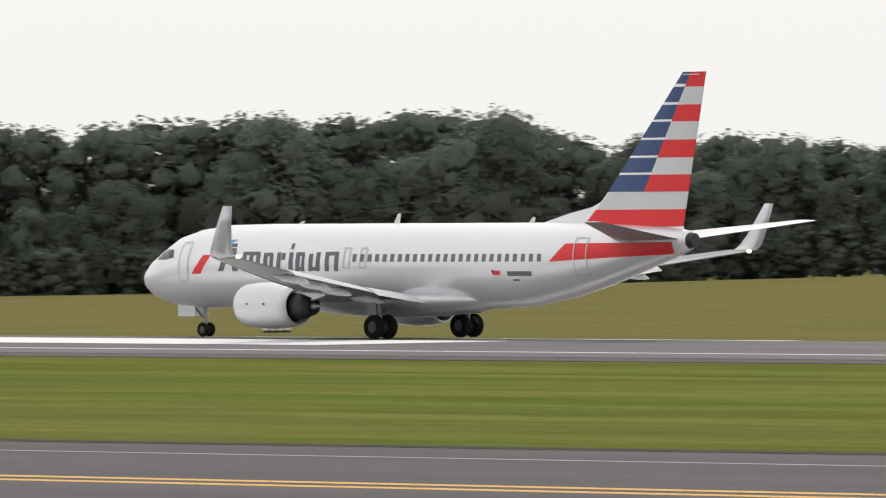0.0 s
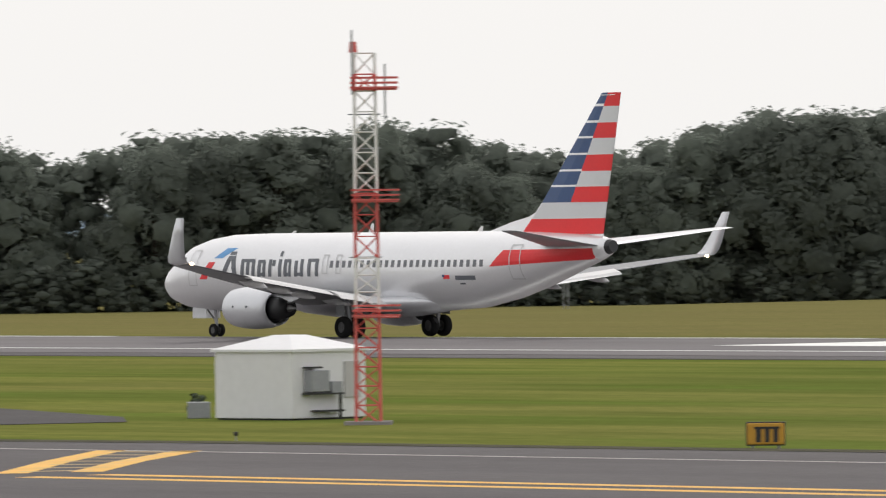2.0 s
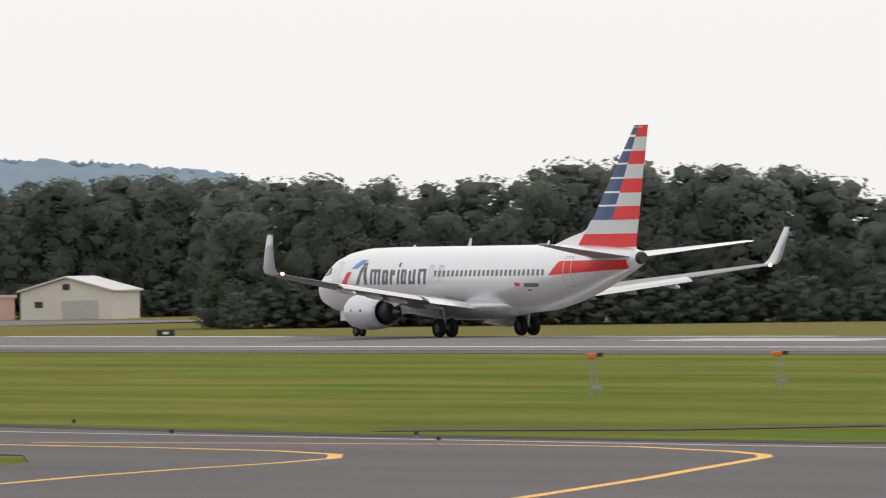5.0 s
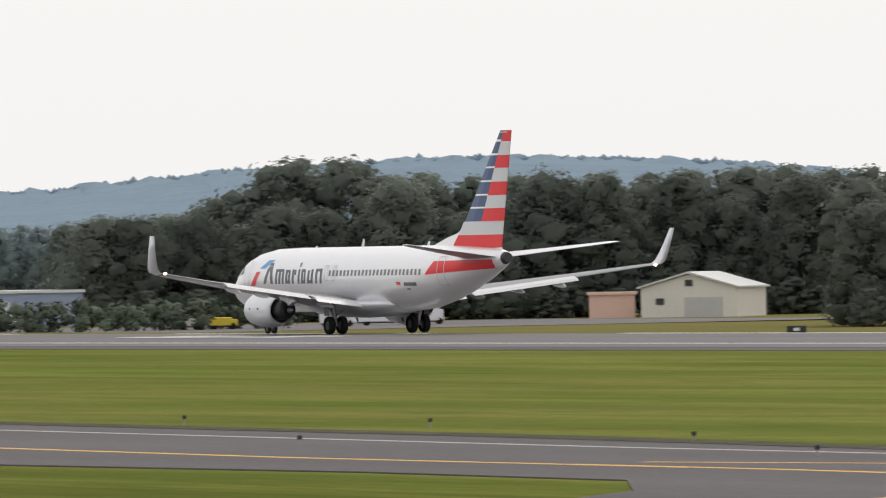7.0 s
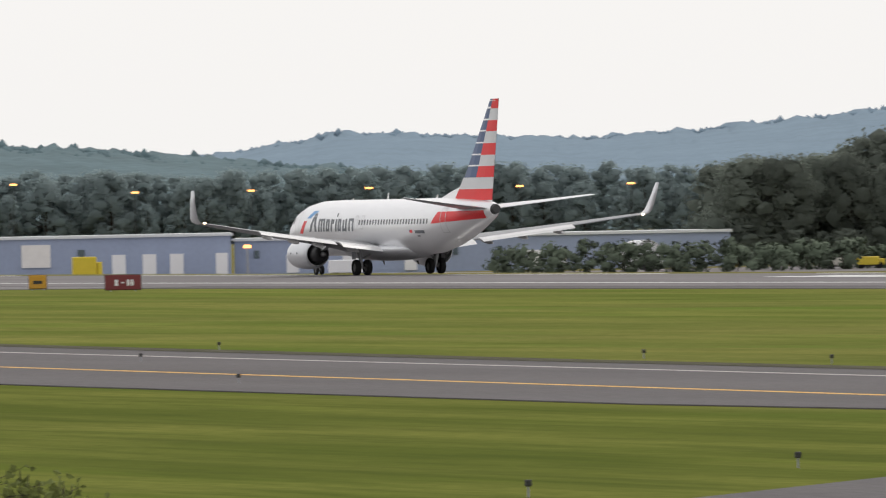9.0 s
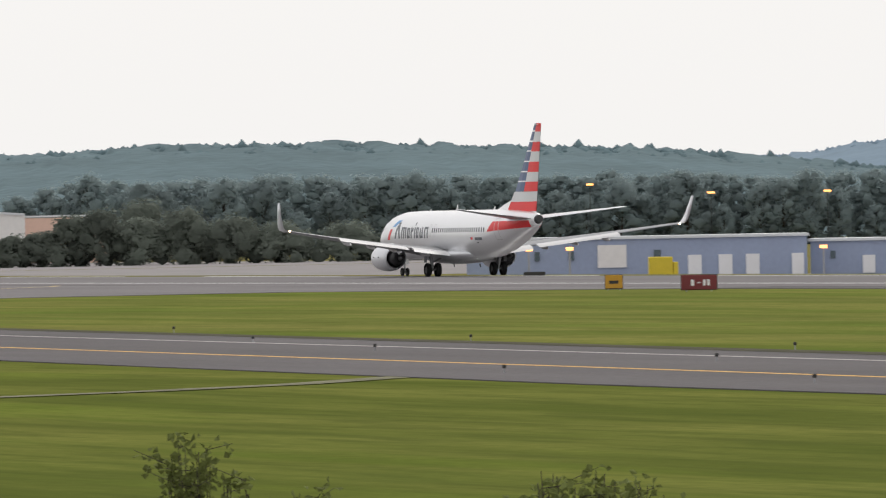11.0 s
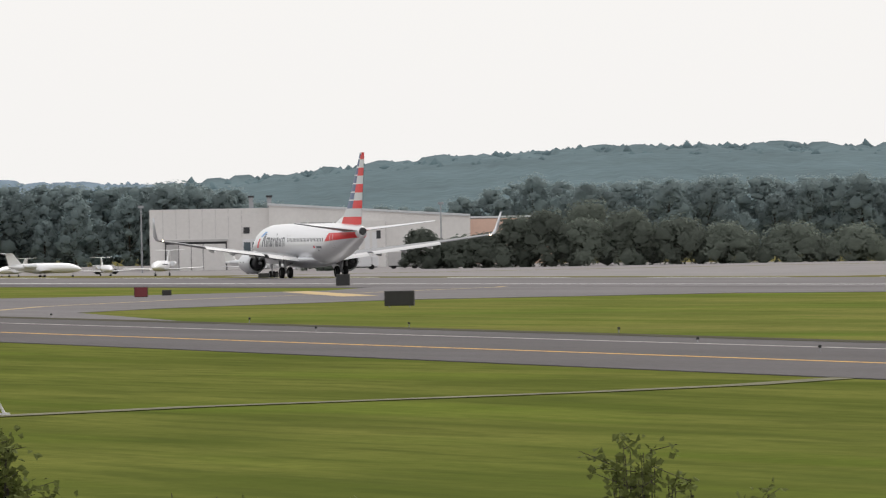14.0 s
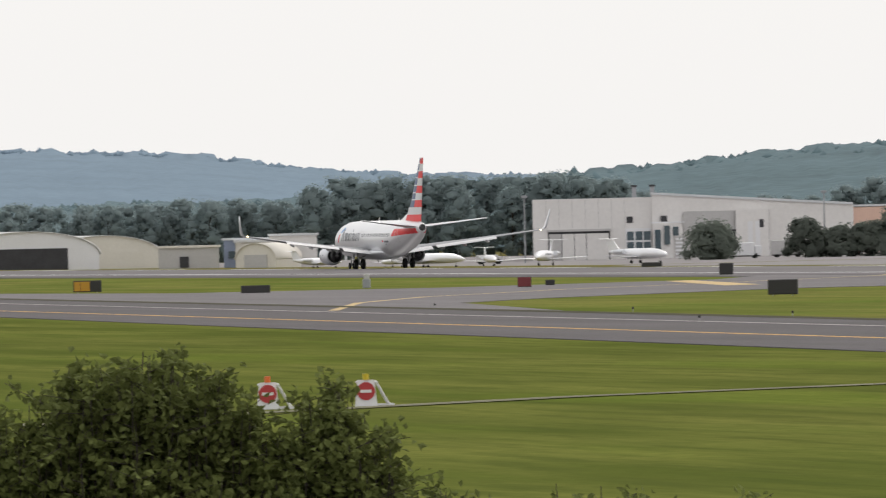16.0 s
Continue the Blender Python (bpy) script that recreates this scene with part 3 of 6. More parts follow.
    for i in range(len(zs) - 1):
        za = (zs[i] + zs[i + 1]) / 2
        band = int(round((12.3 - za) / 0.783 - 0.5))
        blue = (zs[i] - zs[i + 1]) > 0.3
        upper, lower = fin_row(zs[i], za < 6.82), fin_row(zs[i + 1], za < 6.82)
        for sd in (0, 1):
            for k in range(4):
                a, b = upper[sd], lower[sd]
                f = bm.faces.new((a[k], a[k + 1], b[k + 1], b[k]) if sd else (a[k], b[k], b[k + 1], a[k + 1]))
                if za > 6.82:
                    f.material_index = (1 if blue else 0) if k < 2 else (2 if band % 2 == 0 else 3)
                elif za > 6.0:
                    f.material_index = 3
                else:
                    f.material_index = 2 if k >= 1 else 0
        if i == 0:
            for k in range(4):
                bm.faces.new((upper[0][k], upper[0][k + 1], upper[1][k + 1], upper[1][k]))
    bmesh.ops.remove_doubles(bm, verts=bm.verts, dist=1e-4)
    part("tail_fin", bm, [PAINT, BLUE, RED, SILVER], root, "tall fin with blue, red and silver stripes")
    bm = bmesh.new()
    loft(bm, [[(x0, -w, z0), (x0 + 0.02, 0, z1), (x0, w, z0)] for x0, z0, z1, w in ((26.9, 5.3, 5.42, 0.05), (28.6, 5.25, 5.85, 0.1), (30.0, 5.2, 6.12, 0.13), (30.75, 5.15, 6.42, 0.13), (33, 5.0, 5.3, 0.15), (35.86, 4.9, 5.23, 0.05))])
    part("dorsal_fillet", bm, PAINT, root, "white dorsal fin fillet")
    bm = bmesh.new()
    box(bm, 36.0, 37.0, -0.11, -0.1, 12.16, 12.2)
    part("fin_tip_trim", bm, PAINT, root, "thin white line near the fin tip")
    # livery and openings on both sides
    for side in (-1, 1):
        bm = bmesh.new()
        patch(bm, ((28.95, 3.62), (35.7, 3.95), (35.7, 4.5), (29.8, 4.45)), side, nu=18, nv=4)
        part("red_band", bm, RED, root, "red painted band on the rear fuselage")
        s = 16.2
        k = 0
        while s < 28.8:
            bm = bmesh.new()
            patch(bm, ((s - 0.13, 3.62), (s + 0.13, 3.62), (s + 0.13, 3.98), (s - 0.13, 3.98)), side, 0.016)
            part("cabin_window", bm, PANE, root)
            s += 0.505
            k += 1
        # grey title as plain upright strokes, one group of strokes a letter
        bars = []
        strokes = ((7.4, 0.26, 1.25, 0.62), (8.35, 0.26, 1.25, -0.3), (8.98, 0.19, 0.85, 0), (9.42, 0.19, 0.8, 0), (9.86, 0.19, 0.8, 0), (10.34, 0.2, 0.74, 0), (10.74, 0.17, 0.74, 0), (11.2, 0.19, 0.85, 0), (11.5, 0.17, 0.3, 0),
                   (11.98, 0.19, 0.85, 0), (12.42, 0.2, 0.78, 0), (12.8, 0.14, 0.78, 0), (13.26, 0.19, 0.78, 0), (13.72, 0.19, 0.85, 0), (14.3, 0.19, 0.85, 0), (14.9, 0.19, 0.85, 0))
        for s0, w, h, slant in strokes:
            bm = bmesh.new()
            s0, w, h = 6.9 + (s0 - 7.4) * 1.06, w * 1.42, h * 1.06
            z0 = 3.17 + (0.55 if h < 0.4 else 0)
            patch(bm, ((s0, z0), (s0 + w, z0), (s0 + w + slant, z0 + h), (s0 + slant, z0 + h)), side, 0.014, 1, 3)
            part("title_stroke", bm, TITLE, root)
        for s0, w, z0, h in ((11.98, 0.19, 4.22, 0.2), (8.98, 1.05, 3.93, 0.13), (10.34, 0.55, 3.88, 0.13), (10.34, 0.55, 3.2, 0.13), (12.42, 0.5, 3.2, 0.13), (12.42, 0.5, 3.9, 0.13), (13.26, 0.6, 3.2, 0.13), (14.3, 0.78, 3.92, 0.13)):
            bm = bmesh.new()
            s0, w, h = 6.9 + (s0 - 7.4) * 1.06, w * 1.12, h * 1.35
            patch(bm, ((s0, z0), (s0 + w, z0), (s0 + w, z0 + h), (s0, z0 + h)), side, 0.015, 2, 1)
            part("title_stroke", bm, TITLE, root)
        bm = bmesh.new()
        patch(bm, ((6.2, 4.15), (6.9, 4.15), (7.9, 4.68), (7.0, 4.68)), side, 0.014, 2, 2)
        part("blue_flash", bm, SKYBLUE, root, "light blue painted flash")
        bm = bmesh.new()
        patch(bm, ((5.0, 3.05), (5.65, 3.05), (6.35, 3.95), (5.8, 3.95)), side, 0.014, 2, 3)
        part("red_flash", bm, RED, root, "red painted flash")
        for s0, w, z0, h, m, nm in ((26.3, 1.5, 2.95, 0.22, TITLE, "registration_bar"), (26.6, 0.4, 2.72, 0.08, TITLE, "registration_bar"), (25.35, 0.5, 3.0, 0.2, RED, "flag_bar"), (25.3, 0.16, 3.1, 0.12, BLUE, "flag_corner")):
            bm = bmesh.new()
            patch(bm, ((s0, z0), (s0 + w, z0), (s0 + w, z0 + h), (s0, z0 + h)), side, 0.015 + (0.004 if nm == "flag_corner" else 0))
            part(nm, bm, m, root)
        # doors: thin outline strips
        for s0, s1, z0, z1, tone in ((30.35, 31.15, 2.95, 4.75, FLAP), (4.0, 4.75, 2.7, 4.6, FLAP), (15.45, 15.9, 3.3, 4.3, FLAP), (16.55, 17.0, 3.3, 4.3, FLAP)):
            bm = bmesh.new()
            t = 0.06
            for q in (((s0, z0), (s0 + t, z0), (s0 + t, z1), (s0, z1)), ((s1 - t, z0), (s1, z0), (s1, z1), (s1 - t, z1)), ((s0, z0), (s1, z0), (s1, z0 + t), (s0, z0 + t)), ((s0, z1 - t), (s1, z1 - t), (s1, z1), (s0, z1))):
                patch(bm, q, side, 0.034, 3, 10)
            part("door_outline", bm, tone, root, "thin painted door outline")
        # cockpit glass
        for q in (((1.75, 3.75), (2.35, 3.72), (2.5, 4.22), (2.05, 4.18)), ((2.42, 3.72), (3.0, 3.74), (3.05, 4.22), (2.56, 4.22)), ((3.06, 3.76), (3.5, 3.84), (3.35, 4.2), (3.1, 4.22))):
            bm = bmesh.new()
            patch(bm, q, side, 0.018, 2, 2)
            part("cockpit_window", bm, SCREEN, root, "dark cockpit window")
    # nose gear
    bm = bmesh.new()
    tube(bm, (4.09, 0, 0.34), (4.0, 0, 1.6), 0.08, 0.1, 10)
    tube(bm, (4.09, -0.3, 0.34), (4.09, 0.3, 0.34), 0.05, n=8)
    tube(bm, (4.05, 0, 0.8), (3.2, 0, 1.5), 0.05, n=8)
    part("nose_gear_leg", bm, STEEL, root, "grey metal nose gear leg")
    for side in (-1, 1):
        bm = bmesh.new()
        box(bm, 2.6, 3.8, side * 0.42, side * 0.46, 0.98, 1.55)
        part("nose_gear_door", bm, SILVER, root, "pale nose gear door")
    # blade antennas, tail skid, beacon
    for s0, z0, h in ((17.0, 5.38, 0.5), (25.9, 5.38, 0.3), (10.5, 5.38, 0.16)):
        bm = bmesh.new()
        loft(bm, [[(s0, -0.025, z0), (s0 + 0.4, 0, z0), (s0, 0.025, z0)], [(s0 + 0.28, -0.012, z0 + h), (s0 + 0.48, 0, z0 + h), (s0 + 0.28, 0.012, z0 + h)]])
        part("blade_antenna", bm, PAINT, root, "white blade antenna")
    for s0 in (16.0, 22.2):
        bm = bmesh.new()
        loft(bm, [[(s0, -0.02, 1.0), (s0 + 0.35, 0, 1.0), (s0, 0.02, 1.0)], [(s0 + 0.3, -0.01, 0.72), (s0 + 0.45, 0, 0.72), (s0 + 0.3, 0.01, 0.72)]])
        part("belly_antenna", bm, DARK, root, "small dark belly antenna")
    wheels = []
    for s, y, r, w in ((18.97, -3.3, 0.565, 0.42), (18.97, -2.44, 0.565, 0.42), (18.97, 2.44, 0.565, 0.42), (18.97, 3.3, 0.565, 0.42), (4.09, -0.22, 0.345, 0.2), (4.09, 0.22, 0.345, 0.2)):
        o = build_wheel(r, w, root, "wheel")
        wheels.append((o, s, y, r))
    return root, wheels


AIRLINER, WHEELS = build_airliner()
ROLL = (-5.873584, -3.956670, -0.617235, -0.014753, 0.023459)


def nose_x(t):
    u = (t - 8) / 8
    return 100 * sum(c * u ** k for k, c in enumerate(ROLL)) + float(np.interp(t, (0, 1.5, 3.5, 4.2, 6.3), (-0.8, -0.8, 0.7, 1.1, 0)))
# ---- distance: hills and woods ----
PX = 16600.0


def hill(name, skyline, r, height0, material, label, seed, rough, depth, crowns):
    """A wooded ridge far away: a long front slope covered in rounded tree tops."""
    rng = random.Random(seed)
    a0, a1 = skyline[0][0], skyline[-1][0]
    pitch = rough
    steps = int(radians(a1 - a0) * r / pitch)
    bm = bmesh.new()
    rows = []
    fs = [0, 0.2, 0.34, 0.46, 0.56, 0.65, 0.73, 0.8, 0.86, 0.91, 0.95, 0.98, 1.0, 0.97, 0.6]
    for i in range(steps + 1):
        az = a0 + (a1 - a0) * i / steps
        top = height0 + lerp_list(skyline, az) * r / PX - rough * 0.6
        col = []
        for k, f in enumerate(fs):
            back = -depth * (1 - f) ** 0.8 if k < 13 else 0.012 * (k - 12)
            x, y = polar(az + rng.uniform(-0.5, 0.5) * math.degrees(pitch / r), r * (1 + back))
            bump = rough * (rng.uniform(-0.42, 0.5) if k > 10 else rng.uniform(-0.14, 0.14)) if k else 0
            col.append(bm.verts.new((x, y, -8 + f * (top + 8) + bump)))
        rows.append(col)
    for a, b in zip(rows, rows[1:]):
        for k in range(len(a) - 1):
            bm.faces.new((a[k], b[k], b[k + 1], a[k + 1]))
    ob = smooth(part(name, bm, material))
    tagged(ob, label, "hill", "", "structure")
    # rounded tree crowns on the ridge and the slope below it
    ball = bmesh.new()
    bmesh.ops.create_icosphere(ball, subdivisions=1, radius=1)
    unit = np.array([v.co[:] for v in ball.verts])
    tri = np.array([[v.index for v in f.verts] for f in ball.faces])
    ball.free()
    gen = np.random.default_rng(seed)
    vs, ts, count = [], [], 0
    for row, (f, gap) in enumerate(((1.0, 0.7), (0.99, 0.7), (0.975, 0.8), (0.955, 0.9), (0.93, 1.0))[:crowns]):
        az = max(a0, 56.0)
        while az < min(a1, 79.5):
            size = rough * rng.uniform(0.4, 0.85)
            top = height0 + lerp_list(skyline, az) * r / PX
            x, y = polar(az, r * (1 - depth * (1 - f) ** 0.8))
            tall = rng.uniform(0.7, 1.2) + (0.6 if rng.random() < 0.05 else 0)
            z = -8 + f * (top + 8) - size * (0.8 if row < 2 else 1.0) - rough * 0.5
            lump = 1 + gen.uniform(-0.2, 0.2, len(unit))[:, None]
            vs.append(unit * lump * np.array((size, size, size * tall)) + np.array((x, y, z)))
            ts.append(tri + count)
            count += len(unit)
            az += math.degrees(gap * rough * rng.uniform(0.5, 1.4) / r)
    me = bpy.data.meshes.new("hill_trees")
    me.from_pydata(np.concatenate(vs).tolist(), [], np.concatenate(ts).tolist())
    me.materials.append(material)
    me.polygons.foreach_set("use_smooth", [True] * len(me.polygons))
    tagged(new("hill_trees", me), "tree crowns of the " + label, "woods", "", "stuff")


# Haze of distance is painted into the far hills' base colour.
FAR_HILL = mat("far_woods_painted_haze", (0.175, 0.238, 0.298), 1.0, vary=0.14, scale=0.03, fine=9)
# Nearer slope: woodland green with a smaller share of haze mixed in.
MID_HILL = mat("near_woods_painted_haze", (0.105, 0.152, 0.168), 1.0, vary=0.28, scale=0.02, fine=9)
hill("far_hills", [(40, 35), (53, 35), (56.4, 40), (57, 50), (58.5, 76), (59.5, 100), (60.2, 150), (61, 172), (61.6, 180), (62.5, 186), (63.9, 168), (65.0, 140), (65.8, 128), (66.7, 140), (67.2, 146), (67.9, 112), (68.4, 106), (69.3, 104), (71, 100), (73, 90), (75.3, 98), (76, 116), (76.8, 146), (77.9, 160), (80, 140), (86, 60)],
     4300, 4.7, FAR_HILL, "distant wooded hills painted in haze blue", 3, 4.2, 0.25, 2)
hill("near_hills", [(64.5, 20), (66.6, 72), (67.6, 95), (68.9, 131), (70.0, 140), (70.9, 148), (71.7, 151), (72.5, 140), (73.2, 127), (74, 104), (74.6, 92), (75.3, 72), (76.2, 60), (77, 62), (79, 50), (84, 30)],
     2700, 4.7, MID_HILL, "dark green wooded hillside with haze painted in", 8, 3.2, 0.2, 5)

# Leaf green greyed and lightened: the air's haze is in the colour.
LEAF = leafy(mat("haze_greyed_leaves", (0.195, 0.222, 0.19), 0.9, vary=0.2, scale=0.2, detail=4, fine=9, spread=0.2), 0.6)
# Paler, bluer copy of the leaves, with more haze put into the colour.
LEAF_FAR = leafy(mat("haze_paled_leaves", (0.265, 0.325, 0.33), 0.9, vary=0.15, scale=0.3, detail=4, fine=9, spread=0.14), 0.6)
BARK = mat("tree_bark", (0.07, 0.06, 0.05), 0.95, vary=0.3, scale=2, bump=0.4)


CROWN_NORMALS = {}


def leaf_cards(verts, faces, normals, c, rad, count, size, rng, out):
    """Small bent leaf sprays scattered over a clump, shaded by the crown's rounded form."""
    for _ in range(count):
        d = Vector((rng.gauss(0, 1), rng.gauss(0, 1), rng.gauss(0.15, 0.9))).normalized()
        p = c + Vector((d.x * rad[0], d.y * rad[1], d.z * rad[2])) * min(1.3, max(0.7, rng.gauss(0.98, 0.13)))
        face = (d * 0.5 + out + Vector((0, 0, 0.3)) + 0.26 * Vector((rng.gauss(0, 1), rng.gauss(0, 1), rng.gauss(0, 1)))).normalized()
        u = face.cross(Vector((rng.gauss(0, 1), rng.gauss(0, 1), rng.gauss(0, 1)))).normalized()
        w = face.cross(u)
        s = size * rng.uniform(0.6, 1.3)
        k = len(verts)
        bend = d * s * 0.25
        verts += [tuple(p - u * s), tuple(p - w * s * 0.6 + bend), tuple(p + u * s), tuple(p + w * s * 0.6 + bend)]
        faces += [(k, k + 1, k + 2), (k, k + 2, k + 3)]
        normals += [tuple((d * 0.4 + out * 1.3 + face * 0.25 + Vector((0, 0, 0.2))).normalized())] * 4


def tree_model(name, h, width, seed, leaf, label, bare=0.12, clumps=30, cards=52, size=0.42, category="tree"):
    rng = random.Random(seed)
    root = new(name)
    tagged(root, label, category)
    bm = bmesh.new()
    lean = Vector((rng.uniform(-0.3, 0.3), rng.uniform(-0.3, 0.3), 0))
    base, mid, top = Vector((0, 0, -0.3)), lean + Vector((0, 0, h * 0.45)), lean * 2 + Vector((0, 0, h * 0.85))
    tube(bm, base, mid, h * 0.02, h * 0.013, 8)
    tube(bm, mid, top, h * 0.013, h * 0.004, 8)
    centres = []
    for k in range(clumps):
        f = (k + 0.5) / clumps
        z = h * (bare + (1 - bare) * (f ** 0.85) * 0.94)
        fz = (z / h - bare) / (1 - bare)
        spread = width * 0.5 * (math.sin(math.pi * min(0.97, 0.38 + fz * 0.6)) ** 0.75)
        a = k * 2.4 + rng.uniform(-0.5, 0.5)
        d = spread * (rng.uniform(0.66, 0.86) if k % 5 else rng.uniform(0.1, 0.5))
        centres.append(Vector((d * math.cos(a), d * math.sin(a), z)))
    for c in centres[::2]:
        s = base.lerp(top, min(0.85, max(0.2, c.z / h * 0.75)))
        tube(bm, s, c, h * 0.006, h * 0.002, 5)
    part("trunk", bm, BARK, root, "dark trunk with limbs")
    verts, faces, normals = [], [], []
    bm = bmesh.new()
    for c in centres:
        rad = width * rng.uniform(0.12, 0.2)
        r3 = (rad * rng.uniform(0.8, 1.25), rad * rng.uniform(0.8, 1.25), rad * rng.uniform(0.6, 0.9))
        core = rng.uniform(0.6, 0.72)
        m = Matrix.Translation(c) @ Matrix.Rotation(rng.uniform(0, 6), 4, "Z") @ Matrix.Diagonal((r3[0] * core, r3[1] * core, r3[2] * core, 1))
        bmesh.ops.create_icosphere(bm, subdivisions=1, radius=1, matrix=m)
        leaf_cards(verts, faces, normals, c, r3, cards, size, rng, Vector((c.x, c.y, 0.5 * (c.z - h * 0.5))) / width)
    for v in bm.verts:
        v.co += Vector((rng.uniform(-1, 1), rng.uniform(-1, 1), rng.uniform(-1, 1))) * width * 0.03
    k = len(verts)
    bm.verts.index_update()
    verts += [tuple(v.co) for v in bm.verts]
    normals += [tuple((Vector((v.co.x, v.co.y, 0.5 * (v.co.z - h * 0.5))) / width * 1.5 + v.normal * 0.3 + Vector((0, 0, 0.2))).normalized()) for v in bm.verts]
    faces += [tuple(v.index + k for v in f.verts) for f in bm.faces]
    bm.free()
    me = bpy.data.meshes.new("crown")
    me.from_pydata(verts, [], faces)
    me.materials.append(leaf)
    me.polygons.foreach_set("use_smooth", [True] * len(me.polygons))
    me.normals_split_custom_set_from_vertices(normals)
    CROWN_NORMALS[me.name] = np.array(normals)
    ob = new("crown", me)
    ob.parent = root
    tagged(ob, "uneven leafy crown")
    return root


SKY_A = [(38.6, 120), (42.1, 120), (42.7, 140), (43.89, 136), (44.69, 192), (45.59, 172), (46.6, 182), (47.08, 152), (47.48, 170), (48.31, 208), (49.12, 182), (50.07, 132), (50.7, 172), (51.05, 186), (51.95, 172), (52.5, 172), (52.82, 140), (53.68, 140), (54.23, 130), (54.41, 146), (55.24, 160), (55.71, 110), (56.14, 62), (56.56, 112), (57.04, 141), (57.53, 128), (58.02, 150), (58.42, 112), (59.3, 118), (60.7, 120)]
SKY_B = [(58.0, 190), (59.6, 170), (60.2, 154), (61.9, 150), (62.6, 156), (63.1, 170), (63.5, 184), (63.7, 160), (63.95, 118), (64.3, 95), (64.7, 80), (65.2, 75)]
SKY_C = [(64, 70), (66, 82), (68, 74), (69, 82), (70, 78), (71, 84), (72, 84), (72.4, 88), (72.9, 40), (73.9, 50), (74.15, 90), (75, 96), (75.9, 92), (76.0, 62), (78, 55), (80, 50)]


def build_woods():
    broad = "broad dark green leafy tree at the edge of the woods"
    kinds = [tree_model("tree", 18.0, w, sd, LEAF, broad, b, 48, 156, 0.29) for w, sd, b in ((12.5, 11, 0.01), (14, 12, 0.02), (11, 13, 0.01), (13, 14, 0.0))]
    low = [tree_model("tree", 18.0, w, sd, LEAF_FAR, "distant green leafy tree paled with painted haze", b, 36, 76, 0.36) for w, sd, b in ((13, 21, 0.0), (15, 22, 0.01), (12, 23, 0.01))]
    rng = random.Random(5)
    light = [tree_model("tree", 18.0, w, sd, LEAF, broad, 0.02, 26, 38, 0.42) for w, sd in ((13, 31), (14, 32))]

    def joined(name, places, leaf, label):
        """The trees behind the front row, as one mass of crowns."""
        vs, ts, ns, base_i = [], [], [], 0
        for model, m in places:
            me = next(o for o in model.children if o.name.startswith("crown")).data
            co = np.empty(len(me.vertices) * 3)
            me.vertices.foreach_get("co", co)
            co = co.reshape(-1, 3) @ np.array(m.to_3x3()).T + np.array(m.translation)
            tri = np.array([tuple(p.vertices) for p in me.polygons]) + base_i
            vs.append(co)
            ns.append(CROWN_NORMALS[me.name] @ np.array(m.to_quaternion().to_matrix()).T)
            ts.append(tri)
            base_i += len(co)
        me = bpy.data.meshes.new(name)
        me.from_pydata(np.concatenate(vs).tolist(), [], np.concatenate(ts).tolist())
        me.materials.append(leaf)
        me.polygons.foreach_set("use_smooth", [True] * len(me.polygons))
        me.normals_split_custom_set_from_vertices(np.concatenate(ns).tolist())
        tagged(new(name, me), label, "woods", "", "stuff")

    def plant(models, sky, az0, az1, r0, cx, cy, ch, gap, rows, group):
        for row in range(rows):
            r = r0 + row * 9
            az = az0 + row * 0.13
            while az < az1:
                rr = r + rng.uniform(-3, 3)
                x, y = polar(az, rr, cx, cy)
                z = land(x, y)
                top = ch + lerp_list(sky, az) * rr / PX
                h = max(6.0, (top - z) * (rng.uniform(0.9, 1.03) if row == 0 else rng.uniform(0.92, 1.02)))
                if row == 0:
                    h *= rng.choice((0.55, 0.7, 0.82, 0.92, 1.0))
                s = h / 18.0
                size = (s * rng.uniform(0.85, 1.1), s * rng.uniform(0.85, 1.1), s)
                where = pose(x, y, z, 0, 0, rng.uniform(0, 360))
                if row:
                    behind.append((rng.choice(light), where @ Matrix.Diagonal((*size, 1))))
                else:
                    o = copy_thing(rng.choice(models), where)
                    o.scale = size
                    tagged(o, group=group)
                az += math.degrees(gap / rr) * rng.uniform(0.7, 1.3)

    behind = []
    for az0, az1, r, cx, cy in ((39.5, 60.2, 1079, 70, -40), (59.9, 65.0, 1209, 0, 0)):
        az = az0
        while az < az1:
            x, y = polar(az, r + rng.uniform(-3, 3), cx, cy)
            s = rng.uniform(0.2, 0.36)
            behind.append((rng.choice(light), pose(x, y, land(x, y), 0, 0, rng.uniform(0, 360)) @ Matrix.Diagonal((s * 1.5, s * 1.5, s, 1))))
            az += math.degrees(3.2 / r)
    plant(kinds, SKY_A, 39.5, 60.2, 1085, 70, -40, 6.0, 5.6, 3, "trees along the edge of the woods")
    plant(kinds, SKY_B, 59.9, 65.0, 1215, 0, 0, 4.7, 5.6, 3, "trees along the edge of the woods")
    joined("woods_behind", behind, LEAF, "dense dark green woods behind the front trees")
    behind = []
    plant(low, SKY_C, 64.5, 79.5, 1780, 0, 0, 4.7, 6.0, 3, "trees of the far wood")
    joined("far_woods_behind", behind, LEAF_FAR, "dense green woods with painted haze behind the far trees")
    for m in kinds + low + light:
        for o in (*m.children_recursive, m):
            bpy.data.objects.remove(o)


build_woods()

